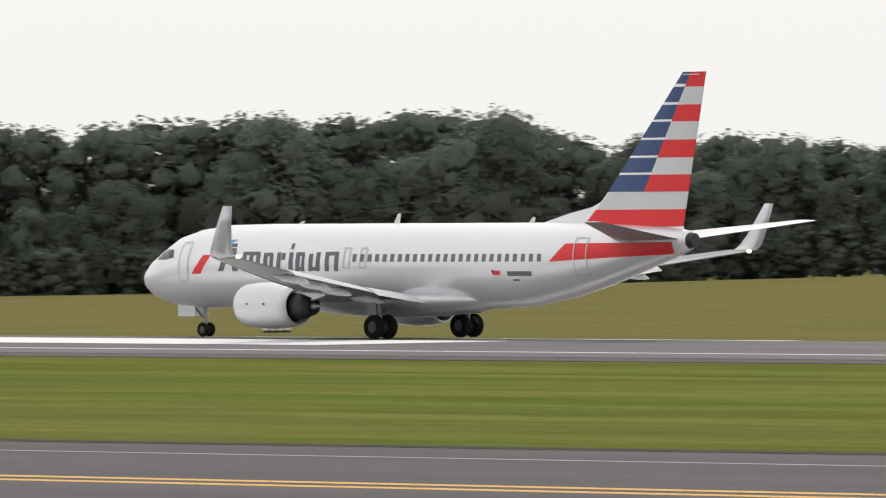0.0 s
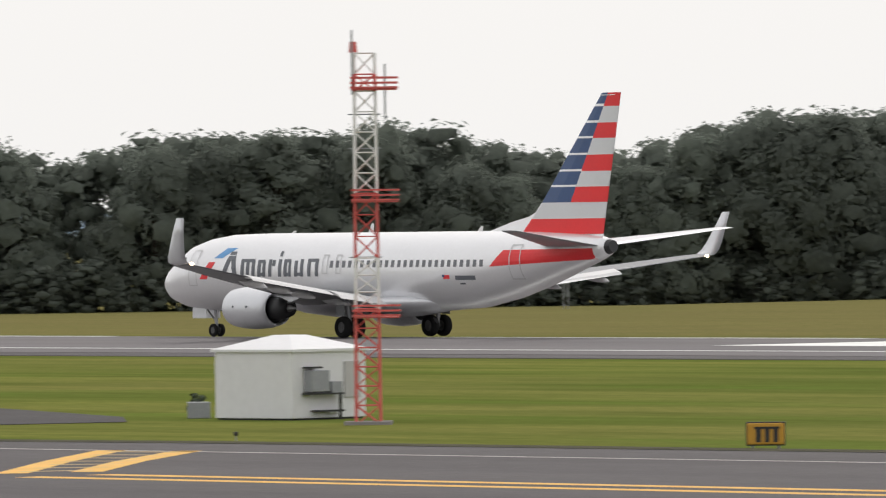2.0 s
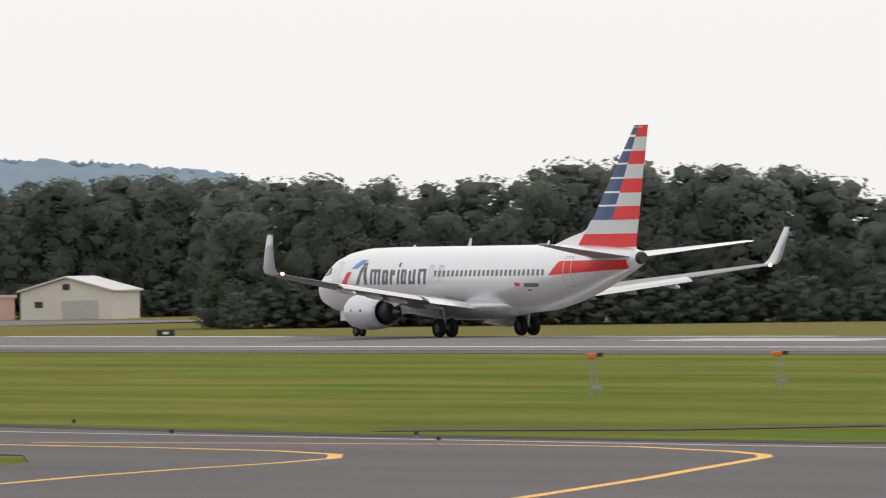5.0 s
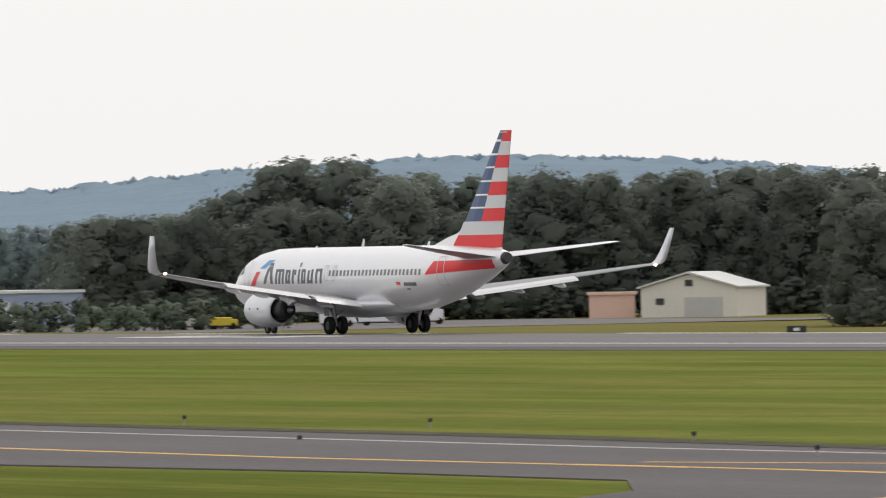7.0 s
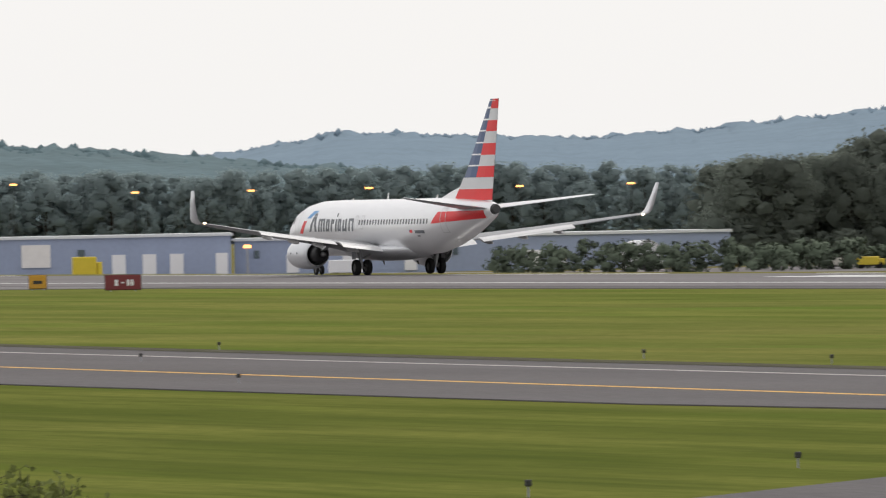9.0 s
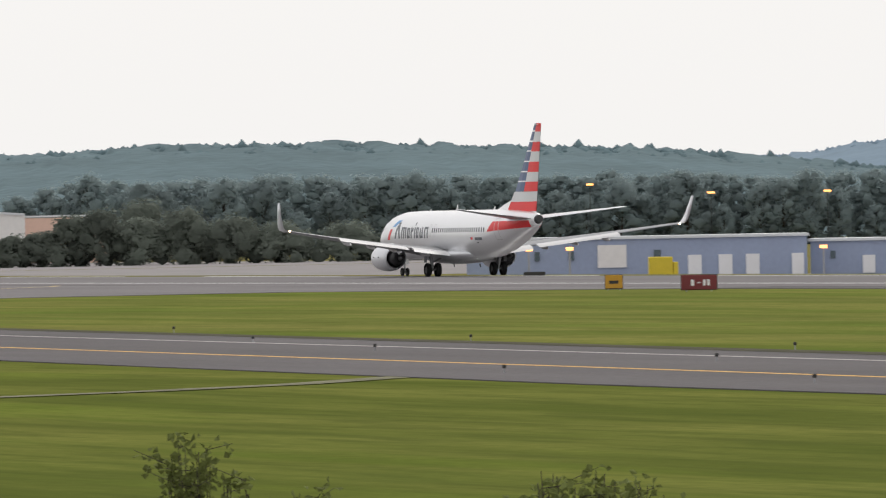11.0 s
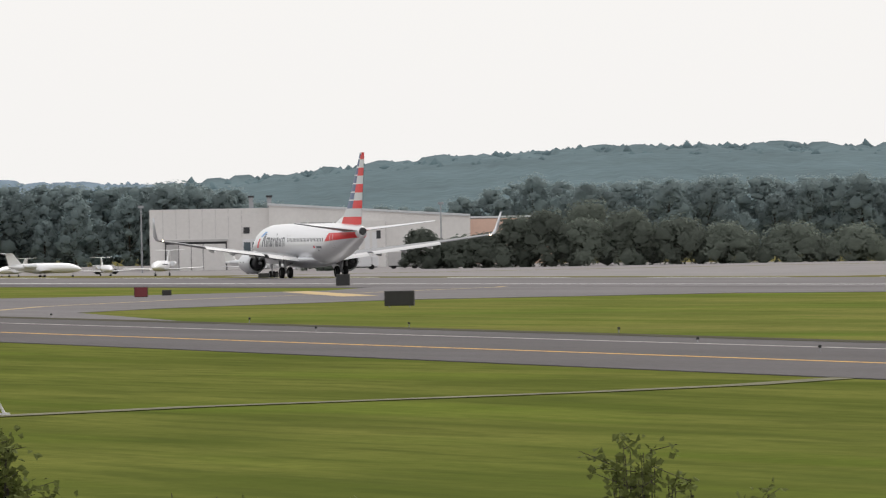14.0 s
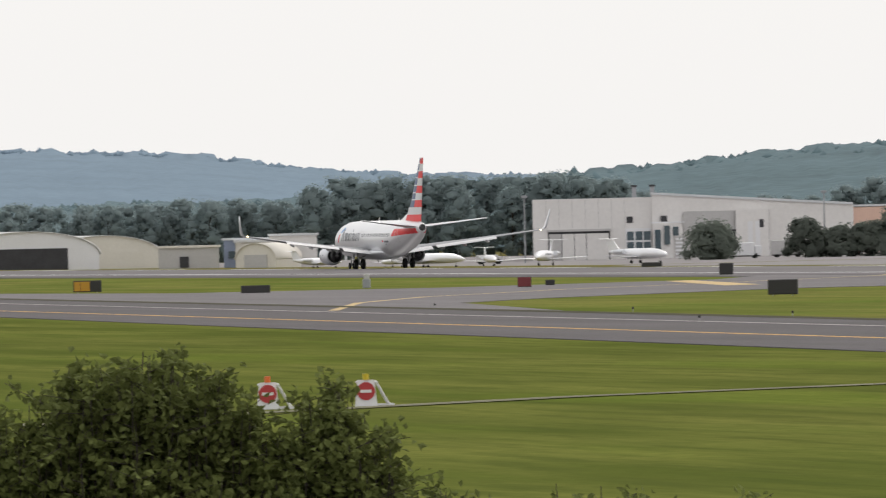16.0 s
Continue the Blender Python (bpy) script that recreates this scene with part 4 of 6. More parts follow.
# ---- buildings ----
WALL_WHITE = mat("white_painted_wall", (0.72, 0.72, 0.74), 0.6, vary=0.05, scale=0.3)
WALL_GREY = mat("pale_grey_cladding", (0.7, 0.68, 0.67), 0.65, vary=0.07, scale=0.15)
WALL_DIM = mat("grey_panel", (0.47, 0.46, 0.46), 0.7, vary=0.08, scale=0.2)
WALL_BLUE = mat("blue_grey_cladding", (0.27, 0.32, 0.45), 0.65, vary=0.08, scale=0.15)
TRIM_BLUE = mat("deep_blue_trim", (0.06, 0.075, 0.2), 0.55, vary=0.1, scale=0.3)
TRIM_PALE = mat("pale_roof_edge", (0.6, 0.62, 0.65), 0.6, vary=0.06, scale=0.3)
WALL_PINK = mat("salmon_cladding", (0.68, 0.47, 0.39), 0.7, vary=0.06, scale=0.2)
WALL_CREAM = mat("cream_cladding", (0.662, 0.632, 0.577), 0.7, vary=0.06, scale=0.2)
ROOF_TIN = mat("pale_metal_roof", (0.6, 0.6, 0.6), 0.5, 0.2, vary=0.06, scale=0.3)
GLASS = mat("tinted_glass", (0.07, 0.1, 0.12), 0.12, vary=0.2, scale=0.3)
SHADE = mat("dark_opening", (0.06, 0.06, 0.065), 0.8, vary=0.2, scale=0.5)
SIGN_BLACK = mat("black_sign_panel", (0.025, 0.024, 0.024), 0.6, vary=0.15, scale=1)
SIGN_AMBER = mat("amber_sign_panel", (0.5, 0.26, 0.02), 0.5, vary=0.1, scale=1)
SIGN_RED = mat("red_sign_panel", (0.16, 0.02, 0.025), 0.5, vary=0.15, scale=1)
STOP_RED = mat("stop_sign_red", (0.42, 0.035, 0.04), 0.5, vary=0.1, scale=1)
ORANGE = mat("orange_paint", (0.75, 0.16, 0.03), 0.5, vary=0.1, scale=1)
MAST_RED = mat("red_mast_paint", (0.6, 0.11, 0.1), 0.5, vary=0.1, scale=1)
MAST_WHITE = mat("white_mast_paint", (0.75, 0.74, 0.74), 0.5, vary=0.1, scale=1)
GREY_METAL = mat("grey_box_metal", (0.3, 0.31, 0.33), 0.5, 0.2, vary=0.1, scale=1)
YELLOW = mat("yellow_vehicle_paint", (0.6, 0.46, 0.03), 0.45, vary=0.08, scale=1)


def wall_box(name, w, dpt, h, material, parent, z=0.0, x=0.0, y=0.0, label=""):
    return part(name, box(bmesh.new(), x - w / 2, x + w / 2, y - dpt / 2, y + dpt / 2, z, z + h), material, parent, label)


def facing(az):
    """Turn that points a thing's front (its -y side) back along a bearing."""
    return az


def build_tower():
    x, y = polar(55.0, 1600, 72.5, -40.0)
    t = group_at("control_tower", x, y, land(x, y), 55.14, "white control tower with blue bands and a glazed cab", "control tower")
    z0 = -land(x, y)
    # two white shafts with a blue recess between
    for sx, w in ((-4.0, 4.6), (3.2, 4.8)):
        wall_box("shaft", w, 9, 31 + z0, WALL_GREY, t, 0, sx, 0, "off-white concrete shaft")
    wall_box("recess", 3.2, 7.5, 31 + z0, TRIM_BLUE, t, 0, -0.3, 0.4, "blue recessed panel")
    wall_box("stair_shaft", 2.0, 7, 29 + z0, WALL_DIM, t, 0, 5.2, 1.0, "grey stair shaft")
    wall_box("lower_canopy", 5.6, 3, 2.2, TRIM_BLUE, t, 21.2 + z0, -0.6, -4.2, "blue projecting bay")
    for k in range(3):
        wall_box("shaft_window", 0.7, 0.2, 1.4, SHADE, t, 20 + 3.2 * k + z0, 5.2, -2.6)
    bm = bmesh.new()

    def ring(r, z, n=12):
        return [(r * math.cos((k + 0.5) * math.tau / n), r * math.sin((k + 0.5) * math.tau / n), z + z0) for k in range(n)]
    loft(bm, [ring(6.0, 29.9), ring(6.5, 30.1), ring(6.5, 32.0), ring(6.2, 32.1)])
    part("gallery", bm, TRIM_BLUE, t, "blue gallery ring under the cab")
    bm = bmesh.new()
    loft(bm, [ring(4.2, 32.1), ring(4.9, 35.4)])
    part("cab_glazing", bm, GLASS, t, "outward-leaning tinted cab glass")
    bm = bmesh.new()
    for k in range(12):
        a = (k + 0.5) * math.tau / 12
        tube(bm, (4.22 * math.cos(a), 4.22 * math.sin(a), 32.1 + z0), (4.95 * math.cos(a), 4.95 * math.sin(a), 35.4 + z0), 0.1, n=5)
    part("mullion", bm, TRIM_BLUE, t, "blue cab mullions")
    bm = bmesh.new()
    loft(bm, [ring(4.95, 35.2), ring(5.45, 37.2), ring(5.3, 37.5)])
    part("cab_roof", bm, TRIM_BLUE, t, "deep blue cab roof band")
    bm = bmesh.new()
    loft(bm, [ring(2.8, 37.5), ring(2.8, 38.1), ring(1.8, 38.7)])
    part("roof_house", bm, WALL_DIM, t, "grey roof plant")
    bm = bmesh.new()
    box(bm, -3.4, 3.2, -0.06, 0.06, 39.3 + z0, 39.42 + z0)
    for px in (-2.8, -1.4, 0, 1.4, 2.8):
        tube(bm, (px, 0, 37.4 + z0), (px, 0, 39.5 + z0 + (0.6 if px == 0 else 0)), 0.05, n=5)
    part("antenna_rack", bm, GREY_METAL, t, "thin metal antenna rack")


build_tower()


def apron(name, x0, x1, y0, y1, material, label):
    """Paving that follows the fall of the ground."""
    bm = bmesh.new()
    nx, ny = max(2, int((x1 - x0) / 25)), max(2, int((y1 - y0) / 12))
    rings = []
    for i in range(nx + 1):
        x = x0 + (x1 - x0) * i / nx
        rings.append([(x, y0 + (y1 - y0) * j / ny, land(x, y0 + (y1 - y0) * j / ny) + 0.04) for j in range(ny + 1)])
    loft(bm, rings, caps=False, closed=False)
    tagged(part(name, bm, material), label, "apron", "", "structure")


apron("apron_east", -1060, -960, 345, 560, ASPHALT_OLD, "old grey asphalt behind the runway")
apron("apron_west", -1700, -1060, 330, 470, CONCRETE, "grey concrete apron before the hangars")


def build_hut_and_mast():
    hut = group_at("equipment_hut", -152.55, 137.15, -0.05, 98.0, "white equipment hut with a low pyramid roof", "hut")
    part("wall", box(bmesh.new(), -1.62, 1.62, -1.62, 1.62, 0.05, 2.1, 0.02), WALL_WHITE, hut, "white painted metal walls")
    bm = bmesh.new()
    loft(bm, [[(-1.7, -1.7, 2.06), (1.7, -1.7, 2.06), (1.7, 1.7, 2.06), (-1.7, 1.7, 2.06)], [(-1.7, -1.7, 2.14), (1.7, -1.7, 2.14), (1.7, 1.7, 2.14), (-1.7, 1.7, 2.14)], [(-0.35, -0.35, 2.56), (0.35, -0.35, 2.56), (0.35, 0.35, 2.56), (-0.35, 0.35, 2.56)]])
    part("roof", bm, WALL_WHITE, hut, "low white pyramid roof")
    # Solid dark box that paints the shade of the gap below the walls.
    part("plinth", box(bmesh.new(), -1.55, 1.55, -1.55, 1.55, -0.05, 0.06), SHADE, hut, "dark strip painted for the shaded base gap")
    for x0, x1, z0, z1, m, nm in ((-1.1, -0.3, 0.85, 1.5, GREY_METAL, "air_conditioner"), (-0.2, 0.25, 0.8, 1.15, GREY_METAL, "meter_box"), (0.65, 1.35, 0.65, 1.75, WALL_DIM, "vent_panel")):
        part(nm, box(bmesh.new(), x0, x1, -1.95 if nm != "vent_panel" else -1.68, -1.59, z0, z1, 0.02), m, hut, "grey metal box on the hut wall")
    for z, x0, x1 in ((0.76, -1.2, 0.35), (0.24, -0.8, 0.35), (1.56, -1.15, -0.6)):
        part("bracket", box(bmesh.new(), x0, x1, -1.95, -1.6, z, z + 0.05), DARK, hut, "dark metal bracket")
    part("conduit", tube(bmesh.new(), (0.2, -1.9, -0.1), (0.2, -1.9, 0.8), 0.05, n=6), DARK, hut, "dark metal conduit")
    bx = group_at("transformer_box", -156.4, 136.6, -0.05, 53, "low dark green cabinet beside the hut", "utility box")
    part("body", box(bmesh.new(), -0.35, 0.35, -0.3, 0.3, 0, 0.5, 0.02), GREY_METAL, bx)
    # lattice mast
    m = group_at("lattice_mast", -143.74, 133.13, -0.05, 50, "red and white lattice mast with antennas and platforms", "mast")
    top = 10.92
    w0, w1 = 0.36, 0.3
    bands = [(0, 3.4, MAST_RED), (3.4, 4.9, MAST_WHITE), (4.9, 6.8, MAST_RED), (6.8, 9.8, MAST_WHITE), (9.8, 10.3, MAST_RED), (10.3, top, MAST_WHITE)]
    for z0, z1, col in bands:
        bm = bmesh.new()
        corners = []
        for sx, sy in ((-1, -1), (1, -1), (1, 1), (-1, 1)):
            a = w0 + (w1 - w0) * z0 / top
            b = w0 + (w1 - w0) * z1 / top
            tube(bm, (sx * a, sy * a, z0), (sx * b, sy * b, z1), 0.04, n=6)
        k = max(1, round((z1 - z0) / 0.55))
        for i in range(k):
            za, zb = z0 + (z1 - z0) * i / k, z0 + (z1 - z0) * (i + 1) / k
            a = w0 + (w1 - w0) * (za + zb) / 2 / top
            for p, q in (((-a, -a), (a, -a)), ((a, -a), (a, a)), ((a, a), (-a, a)), ((-a, a), (-a, -a))):
                tube(bm, (*p, za), (*q, zb), 0.018, n=4)
                tube(bm, (*q, za), (*p, zb), 0.018, n=4)
                tube(bm, (*p, zb), (*q, zb), 0.018, n=4)
        part("lattice_section", bm, col, m, "painted steel lattice section")
    for z, red in ((9.85, 1), (6.55, 1), (3.15, 1)):
        deck = part("platform", box(bmesh.new(), -0.4, 0.95, -0.45, 0.45, z - 0.02, z + 0.02), MAST_RED, m, "red railed platform")
        for dz in (0.03, 0.17, 0.32):
            for y0 in (-0.5, 0.46):
                part("rail", box(bmesh.new(), -0.42, 0.98, y0, y0 + 0.04, z + dz, z + dz + 0.05), MAST_RED, deck)
            for x0 in (-0.42, 0.94):
                part("rail", box(bmesh.new(), x0, x0 + 0.04, -0.45, 0.45, z + dz, z + dz + 0.05), MAST_RED, deck)
    for z in (9.1, 8.1, 4.9):
        part("crossbar", box(bmesh.new(), -0.5, 0.45, -0.03, 0.03, z, z + 0.04), GREY_METAL, m, "thin grey crossbar")
    for x0, z0, z1 in ((0.6, 9.0, 10.6), (-0.36, 9.7, 11.6)):
        part("antenna", tube(bmesh.new(), (x0, -0.3, z0), (x0, -0.3, z1), 0.03, n=6), GREY_METAL, m, "thin grey antenna rod")
    part("beacon", tube(bmesh.new(), (-0.33, 0, top + 0.02), (-0.33, 0, top + 0.34), 0.13, 0.1, 10), MAST_RED, m, "red obstruction beacon")
    part("footing", box(bmesh.new(), -0.7, 0.7, -0.7, 0.7, -0.1, 0.1), CONCRETE, m, "concrete footing")


build_hut_and_mast()


def build_sign(x, y, turn, w, h, face, label, bars=(), deep=0.25, legs=2, group="taxiway signs"):
    s = group_at("airfield_sign", x, y, land(x, y), turn, label, "sign", group)
    lift = 0.12
    part("panel", box(bmesh.new(), -w / 2, w / 2, -deep / 2, deep / 2, lift, lift + h, 0.03), face, s, "rectangular sign panel")
    part("frame", box(bmesh.new(), -w / 2 - 0.03, w / 2 + 0.03, -deep / 2 + 0.04, deep / 2 + 0.04, lift - 0.03, lift + h + 0.03), SIGN_BLACK, s, "dark sign housing")
    for k in range(legs):
        px = -w * 0.35 + k * w * 0.7 / max(1, legs - 1)
        part("leg", tube(bmesh.new(), (px, 0, -0.1), (px, 0, lift), 0.04, n=6), GREY_METAL, s)
    for x0, x1, z0, z1, m in bars:
        part("bar", box(bmesh.new(), x0, x1, -deep / 2 - 0.02, -deep / 2 + 0.01, lift + z0, lift + z1), m, s)
    return s


def build_signs():
    dk = "black airfield sign seen from behind"
    build_sign(-109.8, 119.0, 48, 0.95, 0.55, SIGN_AMBER, "amber airfield sign with dark characters standing in grass", [(-0.25, -0.12, 0.06, 0.44, SIGN_BLACK), (-0.02, 0.1, 0.06, 0.44, SIGN_BLACK), (0.2, 0.32, 0.06, 0.44, SIGN_BLACK), (-0.3, 0.36, 0.4, 0.46, SIGN_BLACK)])
    build_sign(-152.7, 116.6, 55, 1.58, 0.5, SIGN_BLACK, "long black airfield sign panel beside the taxiway")
    build_sign(-560.7, 214.3, 66, 1.1, 0.85, SIGN_AMBER, "amber runway distance sign", [(-0.3, 0.3, 0.3, 0.5, SIGN_BLACK)])
    build_sign(-537.9, 211.2, 66, 2.2, 0.9, SIGN_RED, "dark red runway holding sign with white characters", [(-0.5, -0.3, 0.25, 0.62, WALL_WHITE), (-0.1, 0.1, 0.4, 0.47, WALL_WHITE), (0.25, 0.42, 0.25, 0.62, WALL_WHITE), (0.5, 0.66, 0.25, 0.62, WALL_WHITE)])
    build_sign(-545.8, 165.7, 66, 1.75, 0.85, SIGN_BLACK, dk, deep=0.4)
    build_sign(-756.4, 224.7, 72, 1.1, 0.9, SIGN_BLACK, dk, deep=0.4)
    build_sign(-674, 163.9, 74, 2.1, 0.5, SIGN_BLACK, dk)
    build_sign(-667, 182.6, 74, 0.95, 0.68, SIGN_RED, "small dark red airfield sign")
    build_sign(-679.4, 188, 74, 0.65, 0.35, SIGN_BLACK, "small black airfield sign")
    s = build_sign(-733, 164.4, 75, 2.2, 0.85, SIGN_BLACK, "airfield sign, half amber and half black", [(-1.05, 0.2, 0.05, 0.8, SIGN_AMBER), (-0.6, -0.5, 0.1, 0.7, SIGN_BLACK)])
    build_sign(-801.5, 298.6, 72, 1.9, 0.3, SIGN_BLACK, "low black panel beyond the runway")
    build_sign(-1040, 300, 75, 2.3, 0.45, SIGN_BLACK, "low black panel beyond the runway")
    build_sign(-527, 298.2, 61, 1.2, 0.4, SIGN_BLACK, "small black sign with a white mark beyond the runway", [(-0.2, 0.2, 0.1, 0.3, WALL_WHITE)])
    # weathered post in the far island
    p = group_at("marker_post", -710.8, 181.8, -0.05, 70, "grey stubby post in the grass", "post")
    part("post", box(bmesh.new(), -0.3, 0.3, -0.25, 0.25, 0, 0.7, 0.05), GREY_METAL, p)
    part("cap", box(bmesh.new(), -0.2, 0.2, -0.15, 0.15, 0.7, 1.1, 0.05), WALL_DIM, p)
    # tall red pole with twin lights
    p = group_at("red_light_pole", -199.8, 151.5, -0.05, 55, "tall red pole with a crossbar and two lamps", "pole")
    part("shaft", tube(bmesh.new(), (0, 0, 0), (0, 0, 4.75), 0.09, 0.07, 10), MAST_RED, p, "red painted pole")
    part("lower_shaft", tube(bmesh.new(), (0, 0, 0.02), (0, 0, 1.9), 0.095, 0.093, 10), ORANGE, p, "orange painted lower pole")
    part("crossbar", box(bmesh.new(), -0.45, 0.45, -0.04, 0.04, 4.72, 4.78), GREY_METAL, p)
    for sx in (-0.42, 0.42):
        part("bracket", tube(bmesh.new(), (sx, 0, 4.75), (sx, 0, 5.2), 0.012, n=5), GREY_METAL, p)
        part("lamp", box(bmesh.new(), sx - 0.14, sx + 0.14, -0.08, 0.08, 5.16, 5.24, 0.02), WALL_WHITE, p, "small white lamp head")
    part("base", box(bmesh.new(), -0.4, 0.4, -0.4, 0.4, 0, 0.07), CONCRETE, p)
    # beacon with cabinet
    p = group_at("beacon_cabinet", -196.0, 150.1, -0.05, 55, "grey cabinet on posts with a lit red beacon above", "beacon")
    part("cabinet", box(bmesh.new(), -0.05, 0.27, -0.15, 0.15, 0.5, 0.98, 0.02), WALL_WHITE, p, "pale grey cabinet")
    part("cabinet", box(bmesh.new(), -0.24, -0.06, -0.12, 0.12, 0.35, 0.98, 0.02), GREY_METAL, p, "dark grey cabinet")
    for px in (-0.15, 0.12):
        part("leg", box(bmesh.new(), px - 0.07, px + 0.07, -0.06, 0.06, 0, 0.52), GREY_METAL, p)
    part("mast", tube(bmesh.new(), (0, 0, 0.9), (0, 0, 2.2), 0.015, n=6), GREY_METAL, p)
    part("lamp", tube(bmesh.new(), (-0.05, 0, 1.66), (-0.05, 0, 1.86), 0.1, n=12), LAMP_RED, p, "lit red beacon lamp")
    part("cap", tube(bmesh.new(), (0, 0, 2.05), (0, 0, 2.25), 0.08, 0.05, 8), WALL_WHITE, p)
    # round red sign on a white block
    p = group_at("stop_marker", -189.1, 139.5, -0.05, 55, "dark red round sign on a short white post", "sign")
    part("post", box(bmesh.new(), -0.12, 0.12, -0.1, 0.1, 0.1, 0.62, 0.03), WALL_WHITE, p)
    part("disc", tube(bmesh.new(), (0, -0.08, 0.8), (0, 0.05, 0.8), 0.22, n=20), SIGN_RED, p, "dark red round face")
    part("stripe", box(bmesh.new(), -0.13, 0.13, -0.1, -0.08, 0.77, 0.83), WALL_WHITE, p)
    part("base", tube(bmesh.new(), (0, 0, 0), (0, 0, 0.14), 0.35, 0.2, 12), GREY_METAL, p)
    for dx in (0, 0.42):
        p = group_at("stub_post", -191.5 + dx, 144.7 + dx * 0.6, -0.05, 55, "short pale post with a dark cap", "post", "stub posts")
        part("post", tube(bmesh.new(), (0, 0, 0), (0, 0, 0.5), 0.09, n=10), WALL_CREAM, p)
        part("cap", tube(bmesh.new(), (0, 0, 0.5), (0, 0, 0.58), 0.12, n=10), SIGN_BLACK, p)
    # orange floodlights in a receding row
    for x, y, h in ((-232.1, 149.1, 1.42), (-236.4, 159.8, 1.27), (-243.6, 172.6, 1.12), (-252.9, 187.2, 0.95)):
        p = group_at("approach_light", x, y, -0.05, 58, "orange light housing on two thin posts", "approach light", "approach lights")
        part("housing", box(bmesh.new(), -0.27, 0.1, -0.15, 0.15, h, h + 0.16, 0.03), ORANGE, p, "orange painted housing")
        part("lens_hood", box(bmesh.new(), 0.1, 0.32, -0.14, 0.14, h + 0.04, h + 0.19, 0.02), SIGN_BLACK, p, "black lens hood")
        for px in (-0.12, 0.12):
            part("post", tube(bmesh.new(), (px, 0, 0), (px * 0.6, 0, h + 0.02), 0.025, n=6), GREY_METAL, p)
        part("box", box(bmesh.new(), -0.1, 0.25, -0.1, 0.1, 0.3, 0.42), GREY_METAL, p)
    # A-frame barricade signs
    for x, y, tag in ((-240.3, 58.7, 1), (-240.4, 61.4, 0)):
        p = group_at("barricade_sign", x, y, -0.05, 76, "white folding sign with a red stop disc on the grass", "sign", "folding signs")
        bm = bmesh.new()
        loft(bm, [[(-0.3, -0.12, 0.02), (0.3, -0.12, 0.02), (0.3, -0.09, 0.02), (-0.3, -0.09, 0.02)], [(-0.22, -0.02, 0.72), (0.22, -0.02, 0.72), (0.22, 0.01, 0.72), (-0.22, 0.01, 0.72)]])
        part("board", bm, WALL_WHITE, p, "white plastic board")
        bm = bmesh.new()
        tube(bm, (0.25, 0.02, 0.68), (0.62, 0.45, 0.02), 0.04, n=6)
        tube(bm, (-0.25, 0.02, 0.68), (0.1, 0.5, 0.02), 0.03, n=6)
        box(bm, -0.3, 0.75, 0.3, 0.36, 0.0, 0.08)
        part("stay", bm, WALL_WHITE, p, "white folding stays")
        part("disc", tube(bmesh.new(), (0, -0.13, 0.42), (0, -0.08, 0.42), 0.24, n=20), STOP_RED, p, "red round stop face")
        part("stripe", box(bmesh.new(), -0.15, 0.15, -0.15, -0.13, 0.38, 0.46), WALL_WHITE, p)
        part("lamp", tube(bmesh.new(), (0, 0, 0.72), (0, 0, 0.88), 0.08, n=10), ORANGE if tag else YELLOW, p, "small warning lamp")
    # low light bar beyond the runway and a twin-headed pole before the woods
    p = group_at("light_bar", -275.3, 297.0, land(-275.3, 297.0), 47, "low brown light bar on short legs", "light bar")
    part("bar", box(bmesh.new(), -0.75, 0.75, -0.1, 0.1, 0.3, 0.42, 0.02), SIGN_BLACK, p, "dark bar")
    for px in (-0.6, -0.2, 0.2, 0.6):
        part("lamp", box(bmesh.new(), px - 0.13, px + 0.13, -0.16, 0.12, 0.4, 0.6, 0.03), WALL_CREAM, p, "small tan lamp")
        part("leg", tube(bmesh.new(), (px, 0, 0), (px, 0, 0.32), 0.03, n=6), GREY_METAL, p)
    p = group_at("lamp_pole", -725.3, 626.7, land(-725.3, 626.7), 50, "thin grey pole with a rack of small lamps", "pole")
    for px in (-0.25, 0.25):
        part("post", tube(bmesh.new(), (px, 0, 0), (px, 0, 4.2), 0.06, n=6), GREY_METAL, p)
    for pz in (3.5, 4.1):
        part("crossbar", box(bmesh.new(), -0.95, 0.95, -0.05, 0.05, pz, pz + 0.09), GREY_METAL, p)
        for px in (-0.75, -0.25, 0.25, 0.75):
            part("lamp", box(bmesh.new(), px - 0.15, px + 0.15, -0.18, -0.04, pz + 0.06, pz + 0.3, 0.03), WALL_DIM, p, "small grey lamp")
    # small edge markers in the grass and along the taxiway
    for x, y in ((-187, 106.3), (-169, 104.5), (-231, 119), (-205, 113), (-240, 97.6), (-268, 98.8), (-300, 121.3), (-320, 113), (-280, 110.5), (-350, 118.5), (-420, 123.4), (-390, 128.4), (-470, 134.5), (-150.7, 72), (-140, 62), (-340, 124), (-430, 131), (-262, 120), (-245, 118.2), (-213, 106), (-520, 137), (-130, 117.5), (-176, 108)):
        p = group_at("edge_marker", x, y, -0.05, 0, "tiny dark edge marker on a stake", "marker", "taxiway edge markers")
        part("stake", tube(bmesh.new(), (0, 0, 0), (0, 0, 0.2), 0.02, n=6), GREY_METAL, p)
        part("head", box(bmesh.new(), -0.05, 0.05, -0.05, 0.05, 0.18, 0.29, 0.015), SIGN_BLACK, p)


build_signs()


